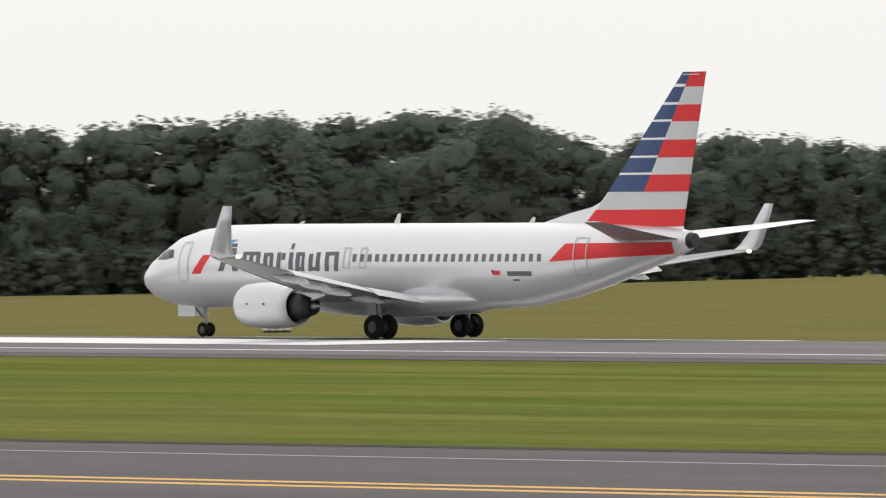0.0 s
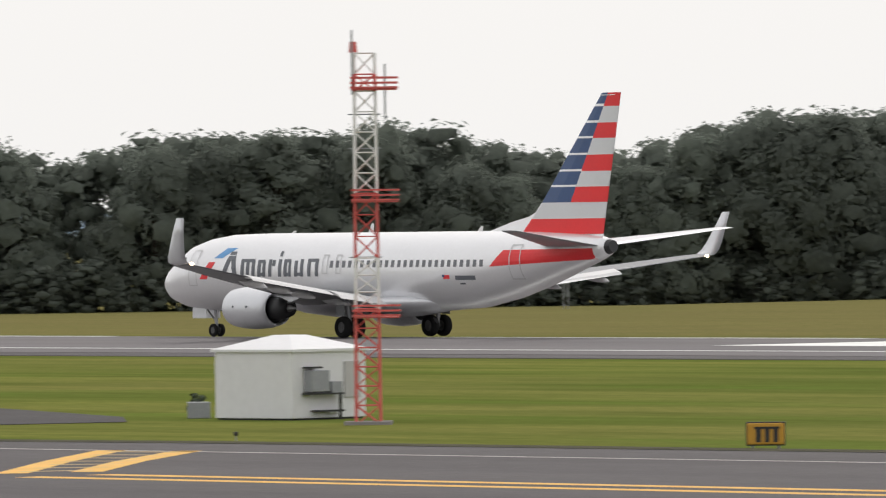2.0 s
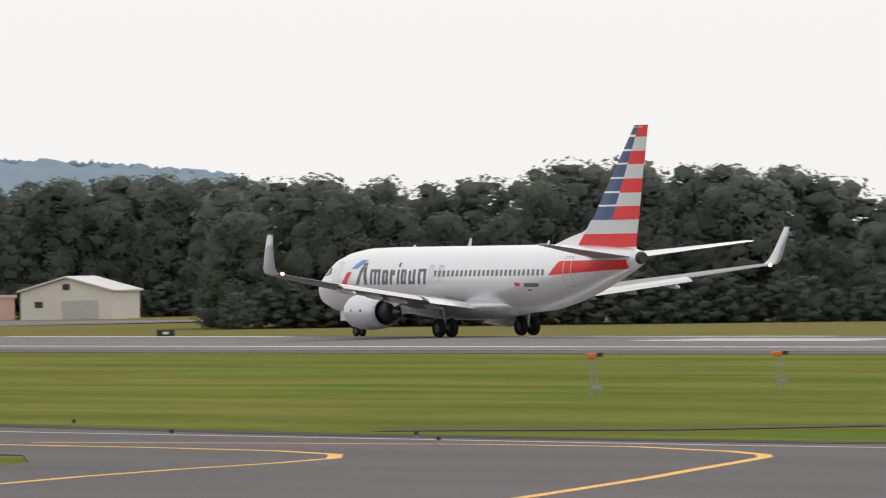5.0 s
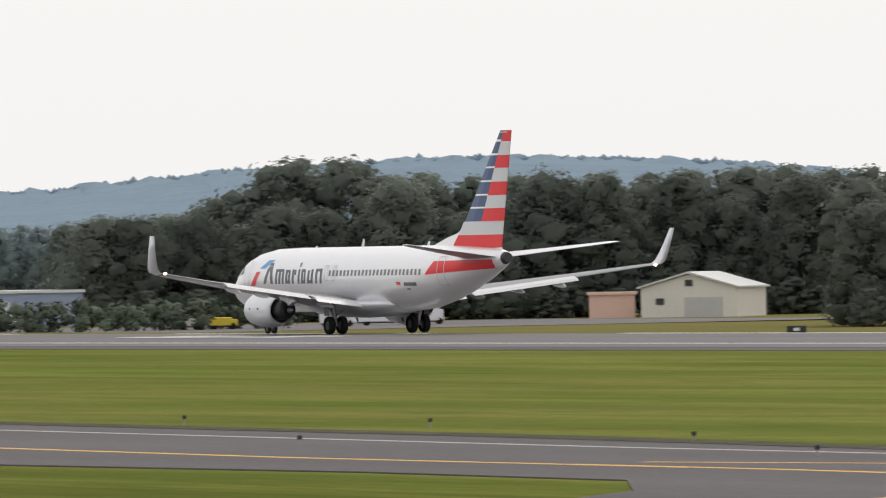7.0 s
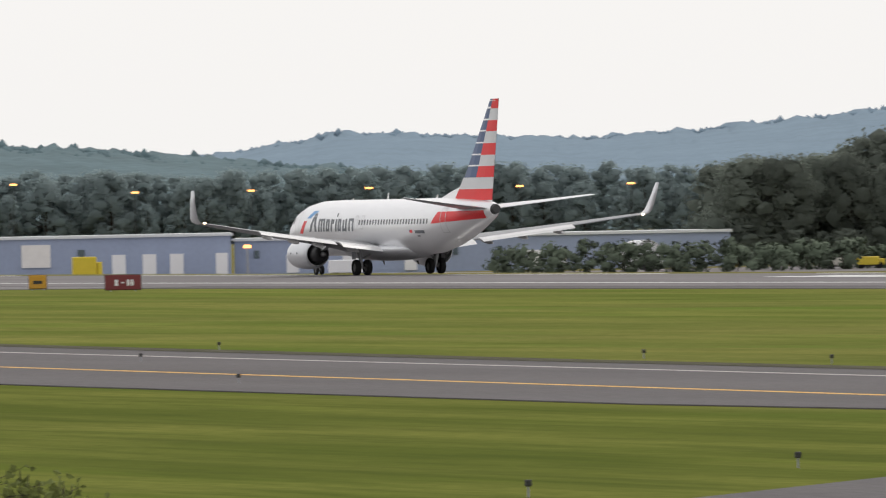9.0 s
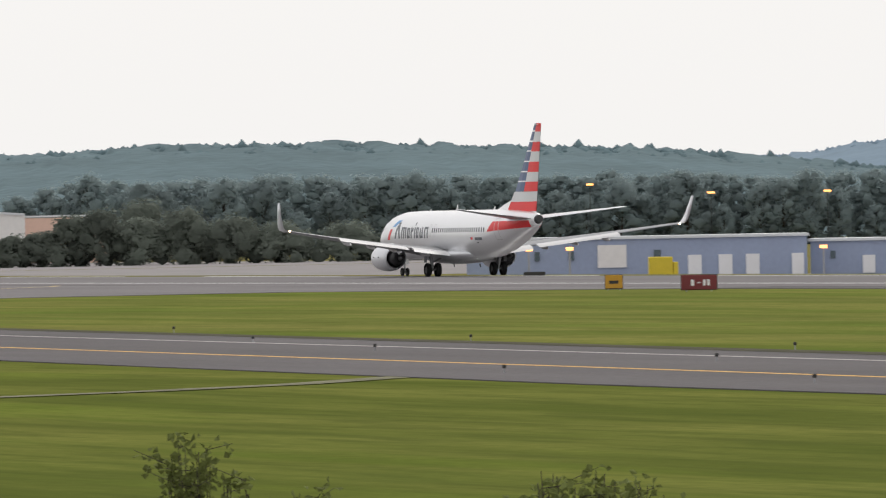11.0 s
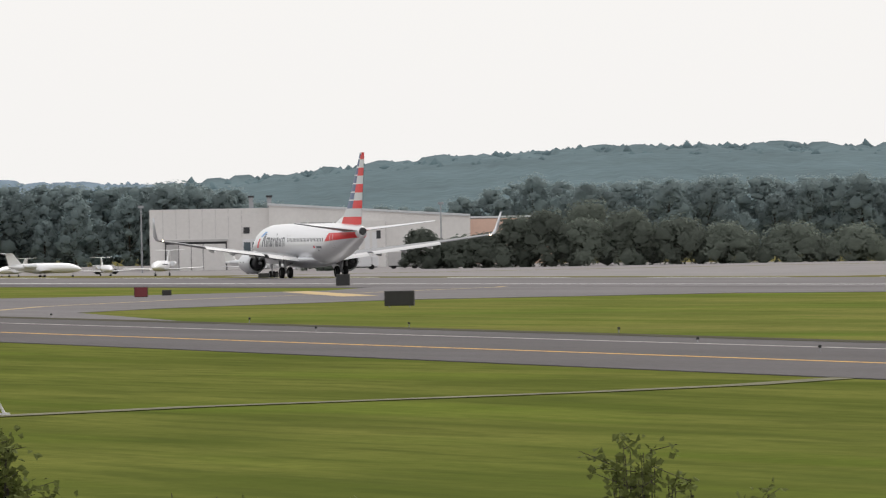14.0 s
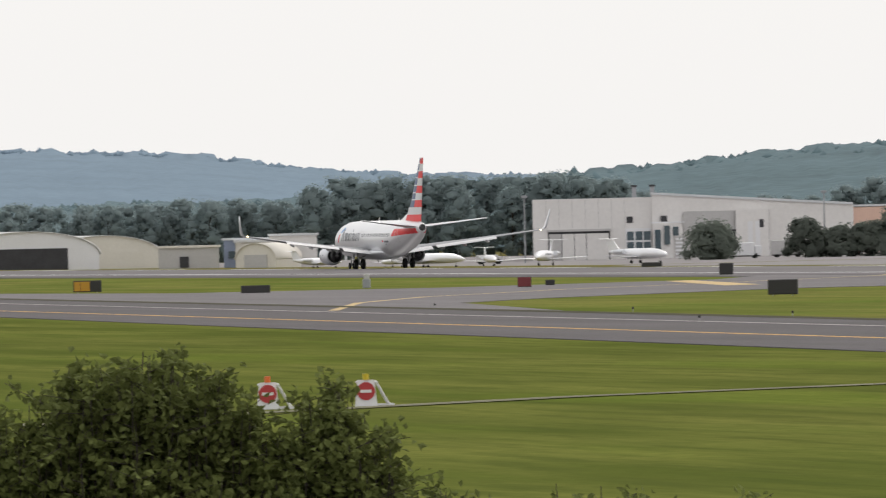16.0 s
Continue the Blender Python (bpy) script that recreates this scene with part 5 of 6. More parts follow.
def build_hangar():
    R = 1500
    az0, az1 = 74.63, 72.66
    mid = 73.915
    x0, y0 = polar(mid, R)
    z = land(x0, y0)
    h = group_at("hangar", x0, y0, z, mid, "large pale grey hangar with a wide door and offices", "hangar")

    def u(az, r=R):
        return -(az - mid) * math.pi / 180 * r
    H0 = 4.7 + math.tan(radians(0.16)) * R - z
    part("wall", box(bmesh.new(), u(74.63), u(73.9), 0, 60, -2, H0 - 0.4), WALL_GREY, h, "pale grey clad front wall")
    bm = bmesh.new()
    loft(bm, [[(u(73.9), -1.0, -2), (u(72.66), 14, -2), (u(72.66), 60, -2), (u(73.9), 60, -2)], [(u(73.9), -1.0, H0), (u(72.66), 14, H0 - 2.3), (u(72.66), 60, H0 - 2.3), (u(73.9), 60, H0)]])
    part("side_wall", bm, WALL_GREY, h, "long pale side wall with a sloping roofline")
    bm = bmesh.new()
    loft(bm, [[(u(73.9) - 0.2, -1.3, H0), (u(72.66), 13.7, H0 - 2.3), (u(72.66), 14.6, H0 - 2.3), (u(73.9) - 0.2, -0.4, H0)], [(u(73.9) - 0.2, -1.3, H0 + 0.35), (u(72.66), 13.7, H0 - 1.95), (u(72.66), 14.6, H0 - 1.95), (u(73.9) - 0.2, -0.4, H0 + 0.35)]])
    part("roof_edge", bm, TRIM_PALE, h, "pale roof edge trim")

    def along(m):
        """Front line of the long wall at a distance from the hangar's corner."""
        return max(-1.0, -1.0 + 15.0 * (m - 20.1) / 31.4) if m > 19 else 0.0

    base = u(74.63)

    def panel(name, m0, m1, z0, z1, proud, material, label="", parent=None):
        bm = bmesh.new()
        y0, y1 = along(m0), along(m1)
        loft(bm, [[(base + m0, y0 - proud, z0), (base + m1, y1 - proud, z0), (base + m1, y1 + 0.4, z0), (base + m0, y0 + 0.4, z0)], [(base + m0, y0 - proud, z1), (base + m1, y1 - proud, z1), (base + m1, y1 + 0.4, z1), (base + m0, y0 + 0.4, z1)]])
        return part(name, bm, material, parent or h, label)

    # sliding door of four leaves in a dark frame
    door = panel("hangar_door", 2.4, 12.3, -2, 4.6, 0.1, SHADE, "wide hangar door in a dark frame")
    for k, (a, b) in enumerate(((2.6, 4.55), (4.65, 6.55), (6.65, 8.45), (8.55, 12.1))):
        panel("door_leaf", a, b, -2, 4.25, 0.22, WALL_DIM if k == 0 else WALL_GREY, "grey door leaf", door)
    panel("door_track", 2.2, 12.5, 4.6, 4.95, 0.45, WALL_DIM, "grey door track cover")
    for k in range(1, 8):
        panel("cladding_seam", 2.1 * k, 2.1 * k + 0.06, 5.1, H0 - 0.5, 0.03, WALL_DIM)
    for m0 in (15.0, 20.5):
        panel("high_window", m0, m0 + 1.0, 5.8, 6.8, 0.08, SHADE, "small square high window")
    # glazed office front beside the door
    office = panel("office_front", 14.8, 18.9, -2, 4.9, 0.3, WALL_WHITE, "white framed glazed office front")
    for a in (15.0, 16.4, 17.7):
        for z0 in (-0.4, 1.3, 3.0):
            panel("office_window", a, a + 1.1, z0, z0 + 1.4, 0.36, GLASS, "dark office window", office)
    canopy = panel("stair_house", 19.2, 24.0, -2, 5.6, 1.6, WALL_GREY, "pale projecting stair house")
    for a, z0, z1 in ((19.5, 1.0, 4.6), (21.0, 2.2, 5.2), (22.4, 3.6, 5.0)):
        panel("office_window", a, a + 0.9, z0, z1, 1.66, GLASS, "dark office window", canopy)
    panel("canopy_roof", 18.9, 24.2, 5.6, 5.85, 2.0, WALL_WHITE, "white canopy roof", canopy)
    louvre = panel("louvre_stack", 22.7, 24.0, -1.5, 3.6, 1.75, WALL_DIM, "stack of grey louvres")
    for k in range(8):
        panel("slat", 22.75, 23.95, -1.3 + 0.6 * k, -1.0 + 0.6 * k, 1.85, WALL_WHITE, "", louvre)
    panel("wall_panel", 24.1, 37.9, -2, 7.4, 0.25, WALL_DIM, "large darker wall panel")
    panel("annexe", 32.5, 37.8, -2, 7.5, 0.9, WALL_GREY, "pale office annexe")
    panel("loading_door", 30.6, 32.9, 2.4, 4.4, 0.5, SHADE, "dark loading opening")
    panel("loading_frame", 30.2, 33.2, -2, 2.2, 0.6, WALL_GREY, "pale loading dock wall")
    for a in (34.4, 35.6):
        panel("tall_window", a, a + 0.8, 0.2, 5.6, 0.96, WALL_WHITE, "tall pale window strip")
    panel("high_window", 36.3, 37.0, 4.6, 5.9, 0.97, SHADE, "small dark window")
    for k in range(6):
        panel("cladding_seam", 26.0 + 4.2 * k, 26.06 + 4.2 * k, 7.6, H0 - 2.6, 0.04, WALL_DIM)
    for m0 in (16.3, 19.2):
        part("roof_vent", box(bmesh.new(), base + m0 - 0.35, base + m0 + 0.35, 3, 4, H0 - 0.6, H0 + 1.3), GREY_METAL, h, "grey roof vent with a dark cap")
        part("vent_cap", box(bmesh.new(), base + m0 - 0.5, base + m0 + 0.5, 2.8, 4.2, H0 + 1.3, H0 + 1.6), SHADE, h)
    # salmon block behind
    x, y = polar(72.45, 1560)
    p = group_at("salmon_building", x, y, land(x, y), 72.45, "plain salmon coloured building behind the hangar", "building")
    part("wall", box(bmesh.new(), -7, 8, 0, 20, -2, 4.7 + math.tan(radians(0.055)) * 1560 - land(x, y)), WALL_PINK, p)
    part("parapet", box(bmesh.new(), -7.2, 8.2, -0.2, 20.2, 7.65, 7.95), TRIM_PALE, p, "pale parapet")


build_hangar()


def arch_hangar(az, r, w, length, hgt, label, turn=0, wall=WALL_CREAM, roof=ROOF_TIN, door=SHADE):
    x, y = polar(az, r)
    p = group_at("arched_hangar", x, y, land(x, y), az + turn, label, "hangar")
    n = 18
    prof = [(w / 2 * math.cos(math.pi * k / n), hgt * (0.35 + 0.65 * math.sin(math.pi * k / n))) for k in range(n + 1)]
    bm = bmesh.new()
    a = [(px, 0.3, pz) for px, pz in prof] + [(-w / 2 + 0.3, 0.3, -2), (w / 2 - 0.3, 0.3, -2)]
    loft(bm, [a, [(q[0], length - 0.3, q[2]) for q in a]])
    part("wall", bm, wall, p, "cream metal end wall")
    bm = bmesh.new()
    outer = [(px * 1.02, pz + 0.12) for px, pz in prof]
    inner = [(px * 1.0, pz + 0.02) for px, pz in prof][::-1]
    ring = outer + inner
    loft(bm, [[(q[0], 0, q[1]) for q in ring], [(q[0], length, q[1]) for q in ring]])
    smooth(part("roof", bm, roof, p, "curved pale metal roof"))
    part("door", box(bmesh.new(), -w * 0.28, w * 0.28, 0.1, 0.32, -1.5, hgt * 0.55), door, p, "hangar door")
    return p


def block(name, az0, az1, r, el_top, material, label, category="building", depth=18, roof=TRIM_PALE, extra=()):
    """A plain building between two bearings at a distance, up to an elevation."""
    mid = (az0 + az1) / 2
    x, y = polar(mid, r)
    z = land(x, y)
    w = abs(az1 - az0) * math.pi / 180 * r
    h = 4.7 + math.tan(radians(el_top)) * r - z
    p = group_at(name, x, y, z, mid, label, category)
    part("wall", box(bmesh.new(), -w / 2, w / 2, 0, depth, -2, h), material, p)
    part("roof", box(bmesh.new(), -w / 2 - 0.3, w / 2 + 0.3, -0.3, depth + 0.3, h, h + 0.35), roof, p, "pale roof edge")
    for f0, f1, g0, g1, m, nm in extra:
        part(nm, box(bmesh.new(), -w / 2 + w * f0, -w / 2 + w * f1, -0.25, 0.1, h * g0, h * g1), m, p)
    return p


def build_far_field():
    # long blue shed
    def doors(*spans):
        return [(a, b, 0.06, 0.58, WALL_WHITE, "loading_door") for a, b in spans]

    def windows(*spans):
        return [(a, b, 0.5, 0.72, GLASS, "window") for a, b in spans]

    block("cargo_shed", 69.98, 67.9, 1200, -0.142, WALL_BLUE, "long blue-grey metal cargo shed with white doors", "shed", 30, TRIM_PALE,
          doors((0.65, 0.69), (0.74, 0.78), (0.82, 0.86), (0.955, 0.99)) + windows((0.09, 0.11), (0.2, 0.215), (0.3, 0.315), (0.55, 0.57)) + [(0.385, 0.47, 0.3, 0.86, WALL_GREY, "wall_panel")])
    block("cargo_shed", 67.88, 64.85, 1204, -0.178, WALL_BLUE, "long blue-grey metal cargo shed with white doors", "shed", 30, TRIM_PALE,
          doors((0.105, 0.13), (0.218, 0.25), (0.343, 0.368), (0.59, 0.62), (0.645, 0.67)) + windows((0.04, 0.05), (0.17, 0.18), (0.29, 0.3), (0.44, 0.45), (0.53, 0.54), (0.76, 0.77)))
    # barn-like building with a salmon lean-to
    x, y = polar(61.15, 1185)
    z = land(x, y)
    p = group_at("gabled_shed", x, y, z, 61.1 - 18, "cream gabled shed with a grey roller door", "shed")
    bm = bmesh.new()
    w, hh, hg = 6.4, 3.7, 5.4
    loft(bm, [[(-w, 0, -1), (w, 0, -1), (w, 0, hh), (0, 0, hg), (-w, 0, hh)], [(-w, 12, -1), (w, 12, -1), (w, 12, hh), (0, 12, hg), (-w, 12, hh)]])
    part("wall", bm, WALL_CREAM, p, "cream clad walls")
    bm = bmesh.new()
    loft(bm, [[(-w - 0.4, -0.5, hh - 0.05), (0, -0.5, hg + 0.1), (w + 0.4, -0.5, hh - 0.05), (w + 0.4, -0.5, hh + 0.15), (0, -0.5, hg + 0.35), (-w - 0.4, -0.5, hh + 0.15)], [(-w - 0.4, 12.5, hh - 0.05), (0, 12.5, hg + 0.1), (w + 0.4, 12.5, hh - 0.05), (w + 0.4, 12.5, hh + 0.15), (0, 12.5, hg + 0.35), (-w - 0.4, 12.5, hh + 0.15)]])
    part("roof", bm, ROOF_TIN, p, "pale metal gabled roof")
    part("roller_door", box(bmesh.new(), -0.6, 4.4, -0.12, 0.1, -0.5, 2.5), WALL_DIM, p, "grey roller door")
    part("window", box(bmesh.new(), -4.4, -3.3, -0.1, 0.1, 1.6, 2.4), SHADE, p, "dark square window")
    part("vent", box(bmesh.new(), -0.5, 0.5, -0.1, 0.1, 3.9, 4.7), SHADE, p, "dark gable vent")
    block("salmon_shed", 61.76, 61.48, 1190, -0.25, WALL_PINK, "low salmon roofed shed beside the gabled one", "shed", 8, WALL_PINK)
    # arched hangars and sheds at the far end
    arch_hangar(77.25, 1560, 20, 30, 5.6, "pale arched hangar with a white roof", 10, WALL_CREAM, ROOF_TIN, WALL_CREAM)
    arch_hangar(77.72, 1500, 24, 30, 5.9, "white arched hangar with a dark open door", 14, WALL_WHITE)
    block("cream_lean_to", 76.92, 76.55, 1490, -0.10, WALL_DIM, "low grey annexe in front of an arched hangar", "shed", 10, WALL_CREAM, [(0.35, 0.5, 0.1, 0.6, SHADE, "doorway")])
    block("blue_office", 76.52, 76.25, 1520, -0.06, WALL_BLUE, "low blue office building", "building", 12, TRIM_PALE, [(0.1, 0.4, 0.35, 0.6, GLASS, "window"), (0.55, 0.85, 0.35, 0.6, GLASS, "window")])
    block("grey_shed", 76.24, 75.95, 1480, -0.04, WALL_GREY, "plain pale grey shed wall", "shed", 16)
    arch_hangar(76.33, 1470, 7, 10, 3.9, "cream arched shelter with a rounded roof", -25, WALL_CREAM, WALL_CREAM, WALL_DIM)
    block("cream_hangar", 76.45, 75.98, 1500, -0.075, WALL_CREAM, "cream hangar with a pale roof and dark doorway", "hangar", 30, ROOF_TIN, [(0.3, 0.36, 0.1, 0.9, SHADE, "doorway")])
    # white trailers, trucks, tanks
    for az, r, w, h, m, lab in ((63.0, 1130, 7.5, 2.0, WALL_WHITE, "white box trailer parked beyond the runway"), (63.3, 1120, 4.2, 1.5, WALL_WHITE, "white van parked beyond the runway"), (62.72, 1135, 2.6, 1.8, WALL_WHITE, "small white trailer parked beyond the runway"), (64.0, 1110, 3.4, 1.0, YELLOW, "yellow vehicle parked in the grass"), (64.2, 1112, 2.4, 0.9, WALL_CREAM, "tan vehicle parked in the grass"), (60.2, 1180, 3.0, 0.7, WALL_WHITE, "low white car by the woods"), (59.95, 1180, 2.4, 0.7, WALL_WHITE, "low white car by the woods"),
                                (68.78, 1150, 3.6, 2.6, YELLOW, "yellow truck in front of the blue shed"), (67.2, 1150, 4.2, 1.6, WALL_WHITE, "white van by the blue shed"), (73.35, 1420, 5.5, 2.0, WALL_WHITE, "white fuel tank on the apron"), (73.08, 1430, 5.0, 2.2, WALL_DIM, "grey service truck on the apron"), (74.9, 1420, 4.0, 1.0, WALL_DIM, "grey tug on the apron")):
        x, y = polar(az, r)
        z = land(x, y)
        p = group_at("parked_vehicle", x, y, z, az + 4, lab, "vehicle")
        part("body", box(bmesh.new(), -w / 2, w / 2 * 0.62, -1.1, 1.1, 0.45, 0.45 + h, 0.12), m, p, "boxy body")
        part("cab", box(bmesh.new(), w / 2 * 0.64, w / 2, -1.0, 1.0, 0.45, 0.45 + h * 0.75, 0.1), m, p, "driver's cab")
        part("chassis", box(bmesh.new(), -w / 2 + 0.2, w / 2 - 0.2, -0.9, 0.9, 0.3, 0.5), DARK, p)
        for sx in (-0.32, 0.32):
            for sy in (-0.95, 0.95):
                part("wheel", tube(bmesh.new(), (sx * w, sy - 0.12, 0.4), (sx * w, sy + 0.12, 0.4), 0.4, n=12), RUBBER, p)
    # rounded white shelter
    arch_hangar(65.35, 1160, 4.0, 5, 3.6, "small white rounded shelter", 20, WALL_WHITE, WALL_WHITE)
    # street lamps, lit
    for az, el in ((68.48, 0.127), (67.77, 0.125), (67.05, 0.127), (66.13, 0.12), (65.45, 0.125), (69.22, 0.19)):
        r = 1330
        x, y = polar(az, r)
        z = land(x, y)
        zt = 4.7 + math.tan(radians(el)) * r - z
        p = group_at("apron_lamp", x, y, z, az, "tall lamp post with a lit amber head", "street lamp", "apron lamps")
        part("pole", tube(bmesh.new(), (0, 0, 0), (0, 0, zt), 0.05, 0.03, 8), DARK, p, "thin dark pole")
        part("head", box(bmesh.new(), -0.5, 0.5, -0.3, 0.3, zt, zt + 0.24, 0.08), LAMP_AMBER, p, "lit amber lamp head")
    for az, el in ((72.85, 0.15), (74.68, 0.16), (69.6, -0.2), (69.35, -0.2), (67.8, -0.215), (67.15, -0.21), (66.6, -0.21)):
        r = 1180 if az < 70 else 1440
        x, y = polar(az, r)
        z = land(x, y)
        zt = 4.7 + math.tan(radians(el)) * r - z
        lit = az < 70
        p = group_at("lamp_post", x, y, z, az, "low lit amber lamp by the shed" if lit else "tall grey floodlight pole beside the hangar", "lamp", "shed lamps" if lit else "apron floodlights")
        part("pole", tube(bmesh.new(), (0, 0, 0), (0, 0, zt), 0.14, 0.1, 8), GREY_METAL, p)
        part("head", box(bmesh.new(), -0.45, 0.45, -0.25, 0.25, zt - 0.1, zt + 0.3, 0.06), LAMP_AMBER if lit else GREY_METAL, p)


build_far_field()


def build_jet():
    p = new("small_jet")
    tagged(p, "small white business jet parked on the apron", "airplane", "parked jets")
    bm = bmesh.new()
    rr = []
    for s, r, z in ((0, 0.05, 1.5), (0.8, 0.5, 1.6), (2.2, 0.85, 1.75), (4, 0.95, 1.8), (9, 0.95, 1.8), (12, 0.6, 2.0), (14, 0.15, 2.2)):
        rr.append([(s, r * math.sin(k * math.tau / 16), z + r * math.cos(k * math.tau / 16)) for k in range(16)])
    loft(bm, rr)
    smooth(part("fuselage", bm, PAINT, p, "white fuselage"))
    for sd in (-1, 1):
        bm = bmesh.new()
        loft(bm, [wing_section(6, 2.6, sd * 0.6, 1.15, 0.3), wing_section(8, 1.1, sd * 7.2, 1.5, 0.12)])
        smooth(part("wing", bm, PAINT, p, "white wing"))
        bm = bmesh.new()
        tube(bm, (9.2, sd * 1.4, 2.2), (11.6, sd * 1.4, 2.2), 0.45, 0.35, 14)
        part("engine", bm, SILVER, p, "rear engine pod")
        bm = bmesh.new()
        loft(bm, [wing_section(13.2, 1.5, sd * 0.05, 4.5, 0.15), wing_section(14, 0.8, sd * 2.6, 4.6, 0.08)])
        part("tailplane", bm, PAINT, p, "white high tailplane")
        part("wheel", tube(bmesh.new(), (7.6, sd * 1.3 - 0.1, 0.3), (7.6, sd * 1.3 + 0.1, 0.3), 0.3, n=12), RUBBER, p)
        part("leg", tube(bmesh.new(), (7.6, sd * 1.3, 0.3), (7.6, sd * 1.2, 1.3), 0.07, n=6), STEEL, p)
    bm = bmesh.new()
    loft(bm, [[(11.2, -0.1, 2.3), (14, 0, 2.3), (11.2, 0.1, 2.3)], [(13.2, -0.05, 4.6), (14.6, 0, 4.6), (13.2, 0.05, 4.6)]])
    part("fin", bm, PAINT, p, "white swept fin")
    part("wheel", tube(bmesh.new(), (1.8, -0.1, 0.22), (1.8, 0.1, 0.22), 0.22, n=12), RUBBER, p)
    part("leg", tube(bmesh.new(), (1.8, 0, 0.22), (1.8, 0, 1.0), 0.05, n=6), STEEL, p)
    bm = bmesh.new()
    for k in range(5):
        box(bm, 3.6 + k * 0.9, 4.0 + k * 0.9, -0.97, -0.9, 1.95, 2.2)
    part("cabin_window", bm, PANE, p, "dark cabin windows")
    # middle of the jet: bearing, distance, heading against the bearing, size
    spots = ((74.56, 1320, 78, 0.8), (73.99, 1335, 140, 0.78), (75.27, 1325, 198, 0.78), (75.95, 1340, 205, 0.55), (75.47, 1360, 60, 0.6), (74.9, 1350, 100, 0.6))
    for az, r, turn, size in spots:
        x, y = polar(az, r)
        a = radians(az + turn)
        x, y = x - 7 * size * math.cos(a), y - 7 * size * math.sin(a)
        copy_thing(p, pose(x, y, land(x, y) + 0.04, 0, 0, az + turn)).scale = (size, size, size)
    for o in (*p.children_recursive, p):
        bpy.data.objects.remove(o)


build_jet()


# ---- shrubs ----
SHRUB = leafy(mat("near_shrub_leaves", (0.135, 0.158, 0.048), 0.8, vary=0.5, scale=1.2, detail=4, fine=6, spread=0.12), 0.3)
SHRUB_FAR = mat("hedge_leaves", (0.1, 0.125, 0.09), 0.85, vary=0.45, scale=0.8, detail=4, fine=6, spread=0.2)


def shrub(name, x, y, z, h, w, seed, label, material, clumps, cards, size, category="shrub", group=""):
    o = tree_model(name, h, w, seed, material, label, 0.06, clumps, cards, size, category)
    o.matrix_basis = pose(x, y, z, 0, 0, seed * 37 % 360)
    tagged(o, group=group)
    return o


def build_shrubs():
    # round clipped trees by the hangar and scrub along the far apron
    for az, r, h, w in ((73.55, 1400, 5.2, 9), (72.97, 1400, 5.8, 7.0), (72.76, 1400, 4.4, 7), (72.58, 1400, 4.8, 8), (72.4, 1400, 7.4, 9), (72.22, 1400, 8.2, 10), (71.98, 1400, 6.8, 10), (71.72, 1400, 7.8, 11), (71.4, 1400, 6.4, 11), (71.1, 1400, 5.6, 11), (70.7, 1400, 5, 12), (70.3, 1400, 4.6, 12), (71.95, 1425, 9.4, 10)):
        x, y = polar(az, r)
        shrub("tree", x, y, land(x, y), h, w, int(az * 100), "rounded dark green tree near the hangar", LEAF, 30, 110, 0.26, "tree", "trees by the hangar")
    rng = random.Random(9)
    for k in range(22):
        az = 63.7 + 0.12 * k + rng.uniform(-0.04, 0.04)
        if az > 66.3:
            break
        x, y = polar(az, 1110 + rng.uniform(-10, 14))
        shrub("scrub_bush", x, y, land(x, y), rng.uniform(2.6, 4.2), rng.uniform(4.0, 6.0), 300 + k, "low green scrub beyond the runway", SHRUB_FAR, 9, 40, 0.28, "shrub", "scrub beyond the runway")
    x, y = -157.5, 137.4
    shrub("scrub_bush", x, y, -0.05, 0.75, 0.7, 77, "small dark bush beside the hut", SHRUB_FAR, 8, 40, 0.06)


build_shrubs()


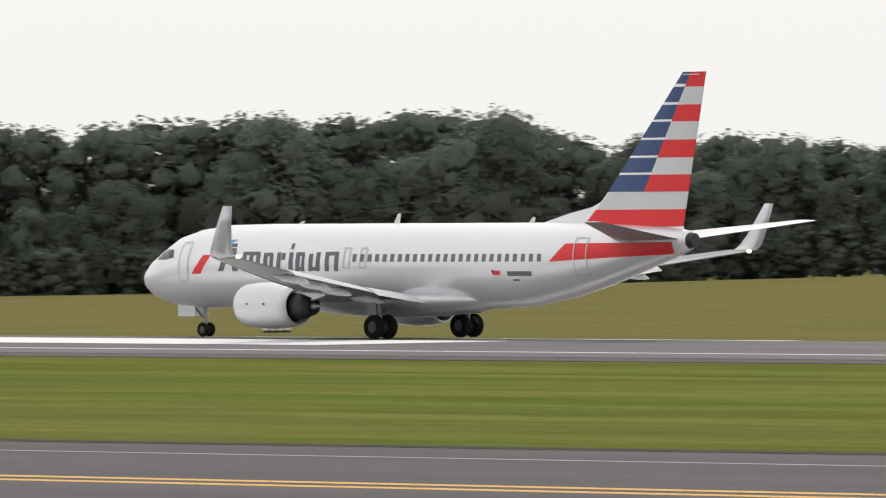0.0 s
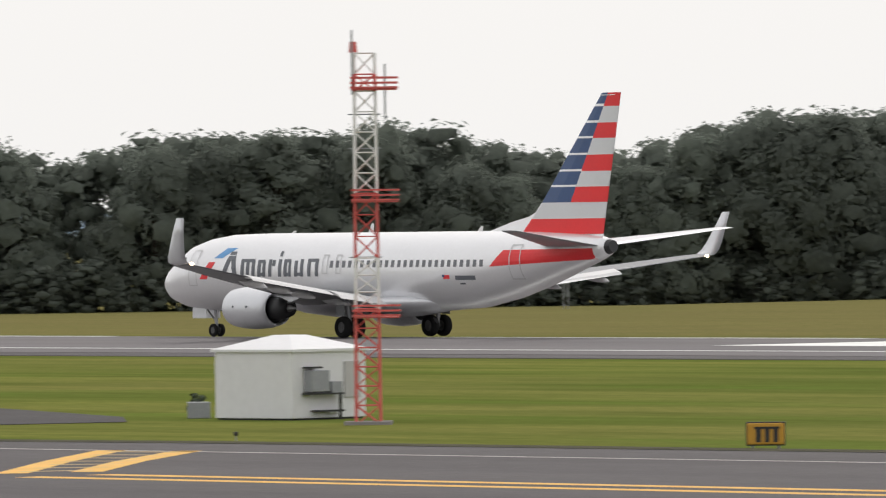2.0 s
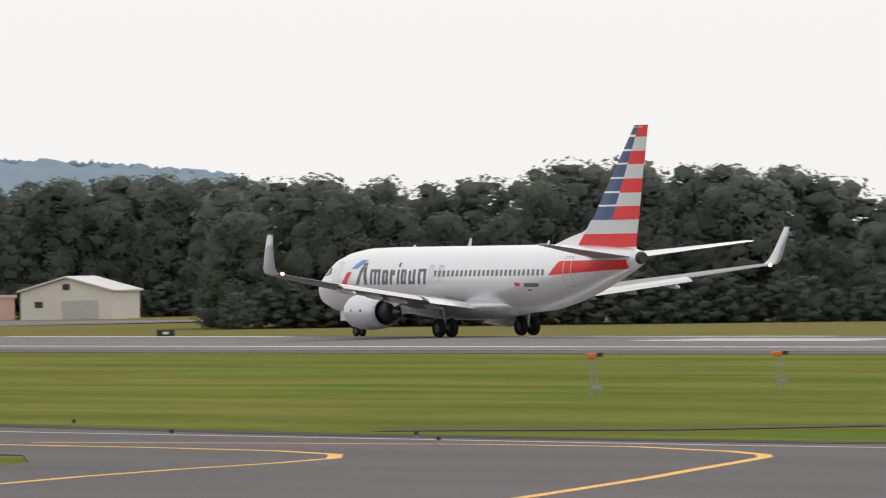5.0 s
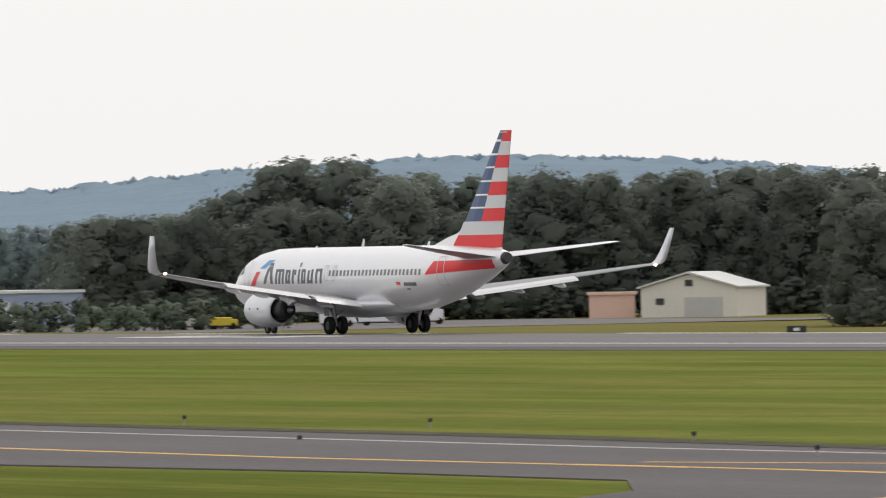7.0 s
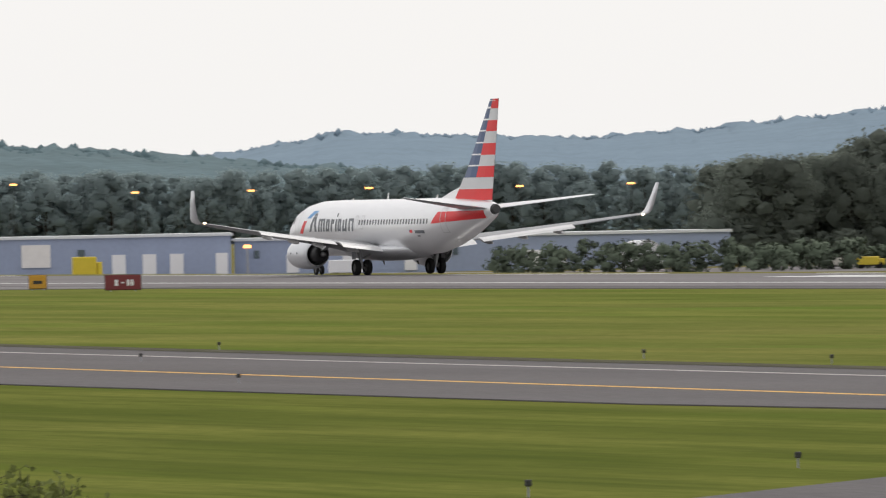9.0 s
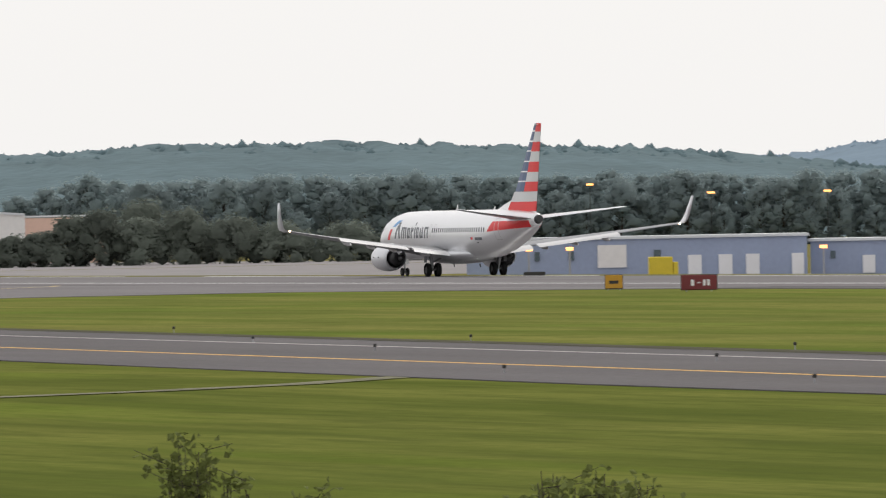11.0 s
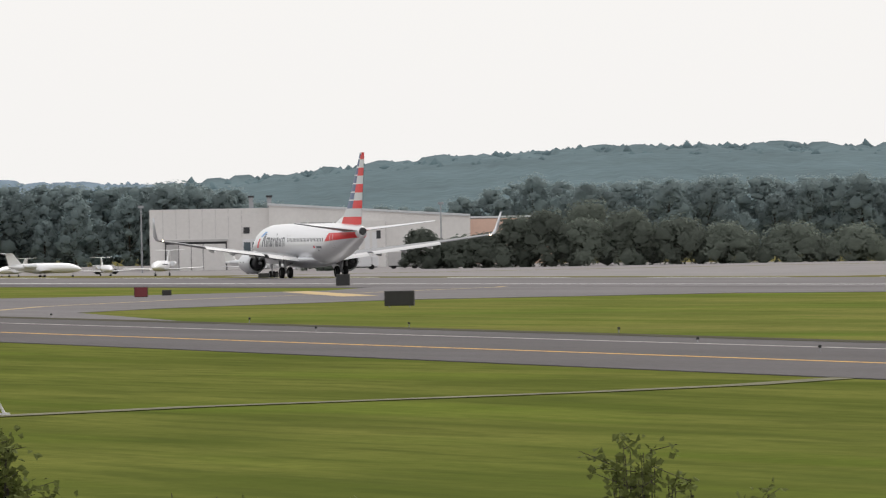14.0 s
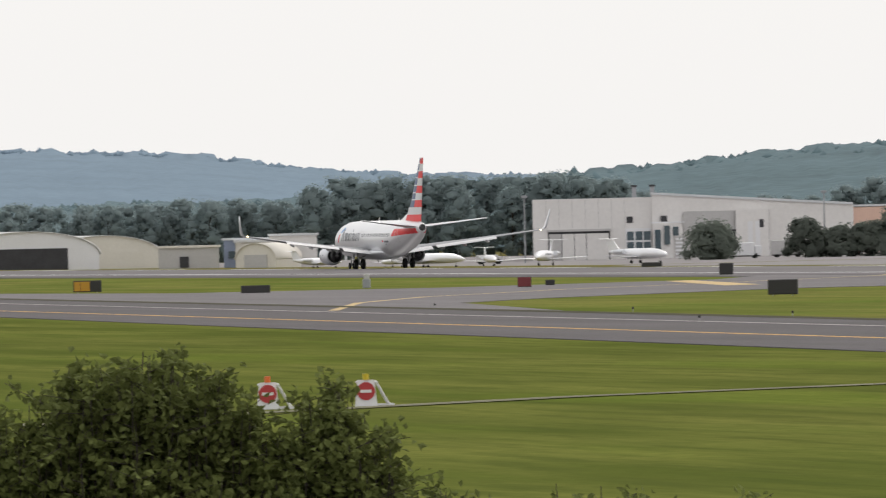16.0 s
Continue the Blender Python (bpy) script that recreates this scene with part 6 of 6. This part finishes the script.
def near_bush(x, y, h, w, seed, label, twigs, leaves):
    """A loose roadside bush: arching stems with side shoots that carry single small leaves."""
    rng = random.Random(seed)
    root = group_at("roadside_bush", x, y, land(x, y), 0, label, "shrub", "roadside bushes")
    bm = bmesh.new()
    verts, faces = [], []

    def leaf(c):
        d = Vector((rng.gauss(0, 1), rng.gauss(0, 1), rng.gauss(-0.1, 0.8))).normalized()
        s = Vector((rng.gauss(0, 1), rng.gauss(0, 1), rng.gauss(0, 1))).cross(d).normalized()
        ln, wd = rng.uniform(0.045, 0.08), rng.uniform(0.017, 0.03)
        n0 = d.cross(s) * wd * 0.5
        q = len(verts)
        verts.extend((tuple(c), tuple(c + d * ln * 0.5 + s * wd + n0), tuple(c + d * ln), tuple(c + d * ln * 0.5 - s * wd + n0)))
        faces.extend(((q, q + 1, q + 2), (q, q + 2, q + 3)))

    for k in range(twigs):
        a = rng.uniform(0, math.tau)
        lean = w * 0.5 * math.sqrt(rng.random())
        top = Vector((lean * math.cos(a), lean * math.sin(a), h * (1.02 - 0.1 * rng.random() ** 2) - rng.uniform(0, 0.16) * min(1.0, w) - 0.9 * w * 0.5 * (lean / (w * 0.5)) ** 2 * rng.uniform(0.5, 1)))
        base = Vector((top.x * 0.3, top.y * 0.3, 0))
        mid = base.lerp(top, 0.55) + Vector((rng.uniform(-0.1, 0.1), rng.uniform(-0.1, 0.1), 0.1))
        tube(bm, base, mid, 0.014, 0.009, 4, False)
        tube(bm, mid, top, 0.009, 0.003, 4, False)
        shoots = 7
        for i in range(shoots):
            f = 1 - (i + rng.random()) / shoots * min(0.6, 1.5 / h)
            o = base.lerp(top, f) if f < 0.55 else mid.lerp(top, (f - 0.55) / 0.45)
            tip = o + Vector((rng.gauss(0, 1), rng.gauss(0, 1), rng.uniform(0.1, 0.9))) * rng.uniform(0.07, 0.2)
            tube(bm, o, tip, 0.004, 0.002, 3, False)
            for j in range(leaves // shoots):
                leaf(o.lerp(tip, rng.random()) + Vector((rng.gauss(0, 1), rng.gauss(0, 1), rng.gauss(0, 1))) * 0.035)
    part("brushwood", bm, BARK, root, "thin arching stems")
    me = bpy.data.meshes.new("leaves")
    me.from_pydata(verts, [], faces)
    me.materials.append(SHRUB)
    ob = new("foliage", me)
    ob.parent = root
    tagged(ob, "small loose green leaves")


def build_near_bushes():
    R = 62.0

    def put(az, top_px, w, seed, twigs, leaves, r=R):
        x, y = polar(az, r)
        near_bush(x, y, 4.7 - (top_px + (24 if top_px < 400 else 8)) * r / PX - land(x, y), w, seed, "loose dark green roadside bush", twigs, leaves)
    # bearing, drop of the top below eye level, width, seed, stems, leaves a stem
    for az, drop, w, twigs, leaves in ((71.7, 368, 0.34, 26, 84), (71.45, 425, 0.34, 10, 70), (77.1, 190, 1.0, 110, 126), (77.45, 220, 0.75, 80, 126), (76.78, 204, 0.7, 80, 126), (77.88, 292, 0.9, 80, 112), (76.5, 266, 0.45, 50, 112), (76.3, 325, 0.5, 50, 112), (75.97, 290, 0.32, 34, 112), (75.82, 254, 0.3, 34, 112), (75.6, 335, 0.3, 30, 112),
                                       (77.3, 310, 1.6, 110, 112), (76.8, 310, 1.3, 100, 112), (76.2, 380, 0.9, 70, 112), (75.75, 355, 0.6, 50, 112), (78.25, 290, 1.6, 100, 112), (75.25, 462, 0.6, 24, 70), (74.5, 458, 0.9, 34, 70), (74.2, 466, 0.6, 22, 70), (74.85, 466, 0.8, 26, 70), (73.3, 470, 0.6, 14, 60), (73.75, 468, 0.7, 16, 60),
                                       (69.5, 447, 0.35, 14, 70), (69.25, 440, 0.3, 14, 70), (68.95, 455, 0.35, 12, 70), (71.0, 470, 0.5, 12, 60)):
        put(az, drop, w, int(az * 97) % 1000, int(twigs * (0.62 if drop < 400 else 1)), leaves)


build_near_bushes()


def motions():
    rows = [(t / 2, pose(nose_x(t / 2), RY, 0.0)) for t in range(33)]
    walk(AIRLINER, rows)
    for ob, s, y, r in WHEELS:
        turn = [(k / 30, pose(s, y, r, 0, -k * 80 % 360, 0)) for k in range(481)]
        walk(ob, turn)


motions()
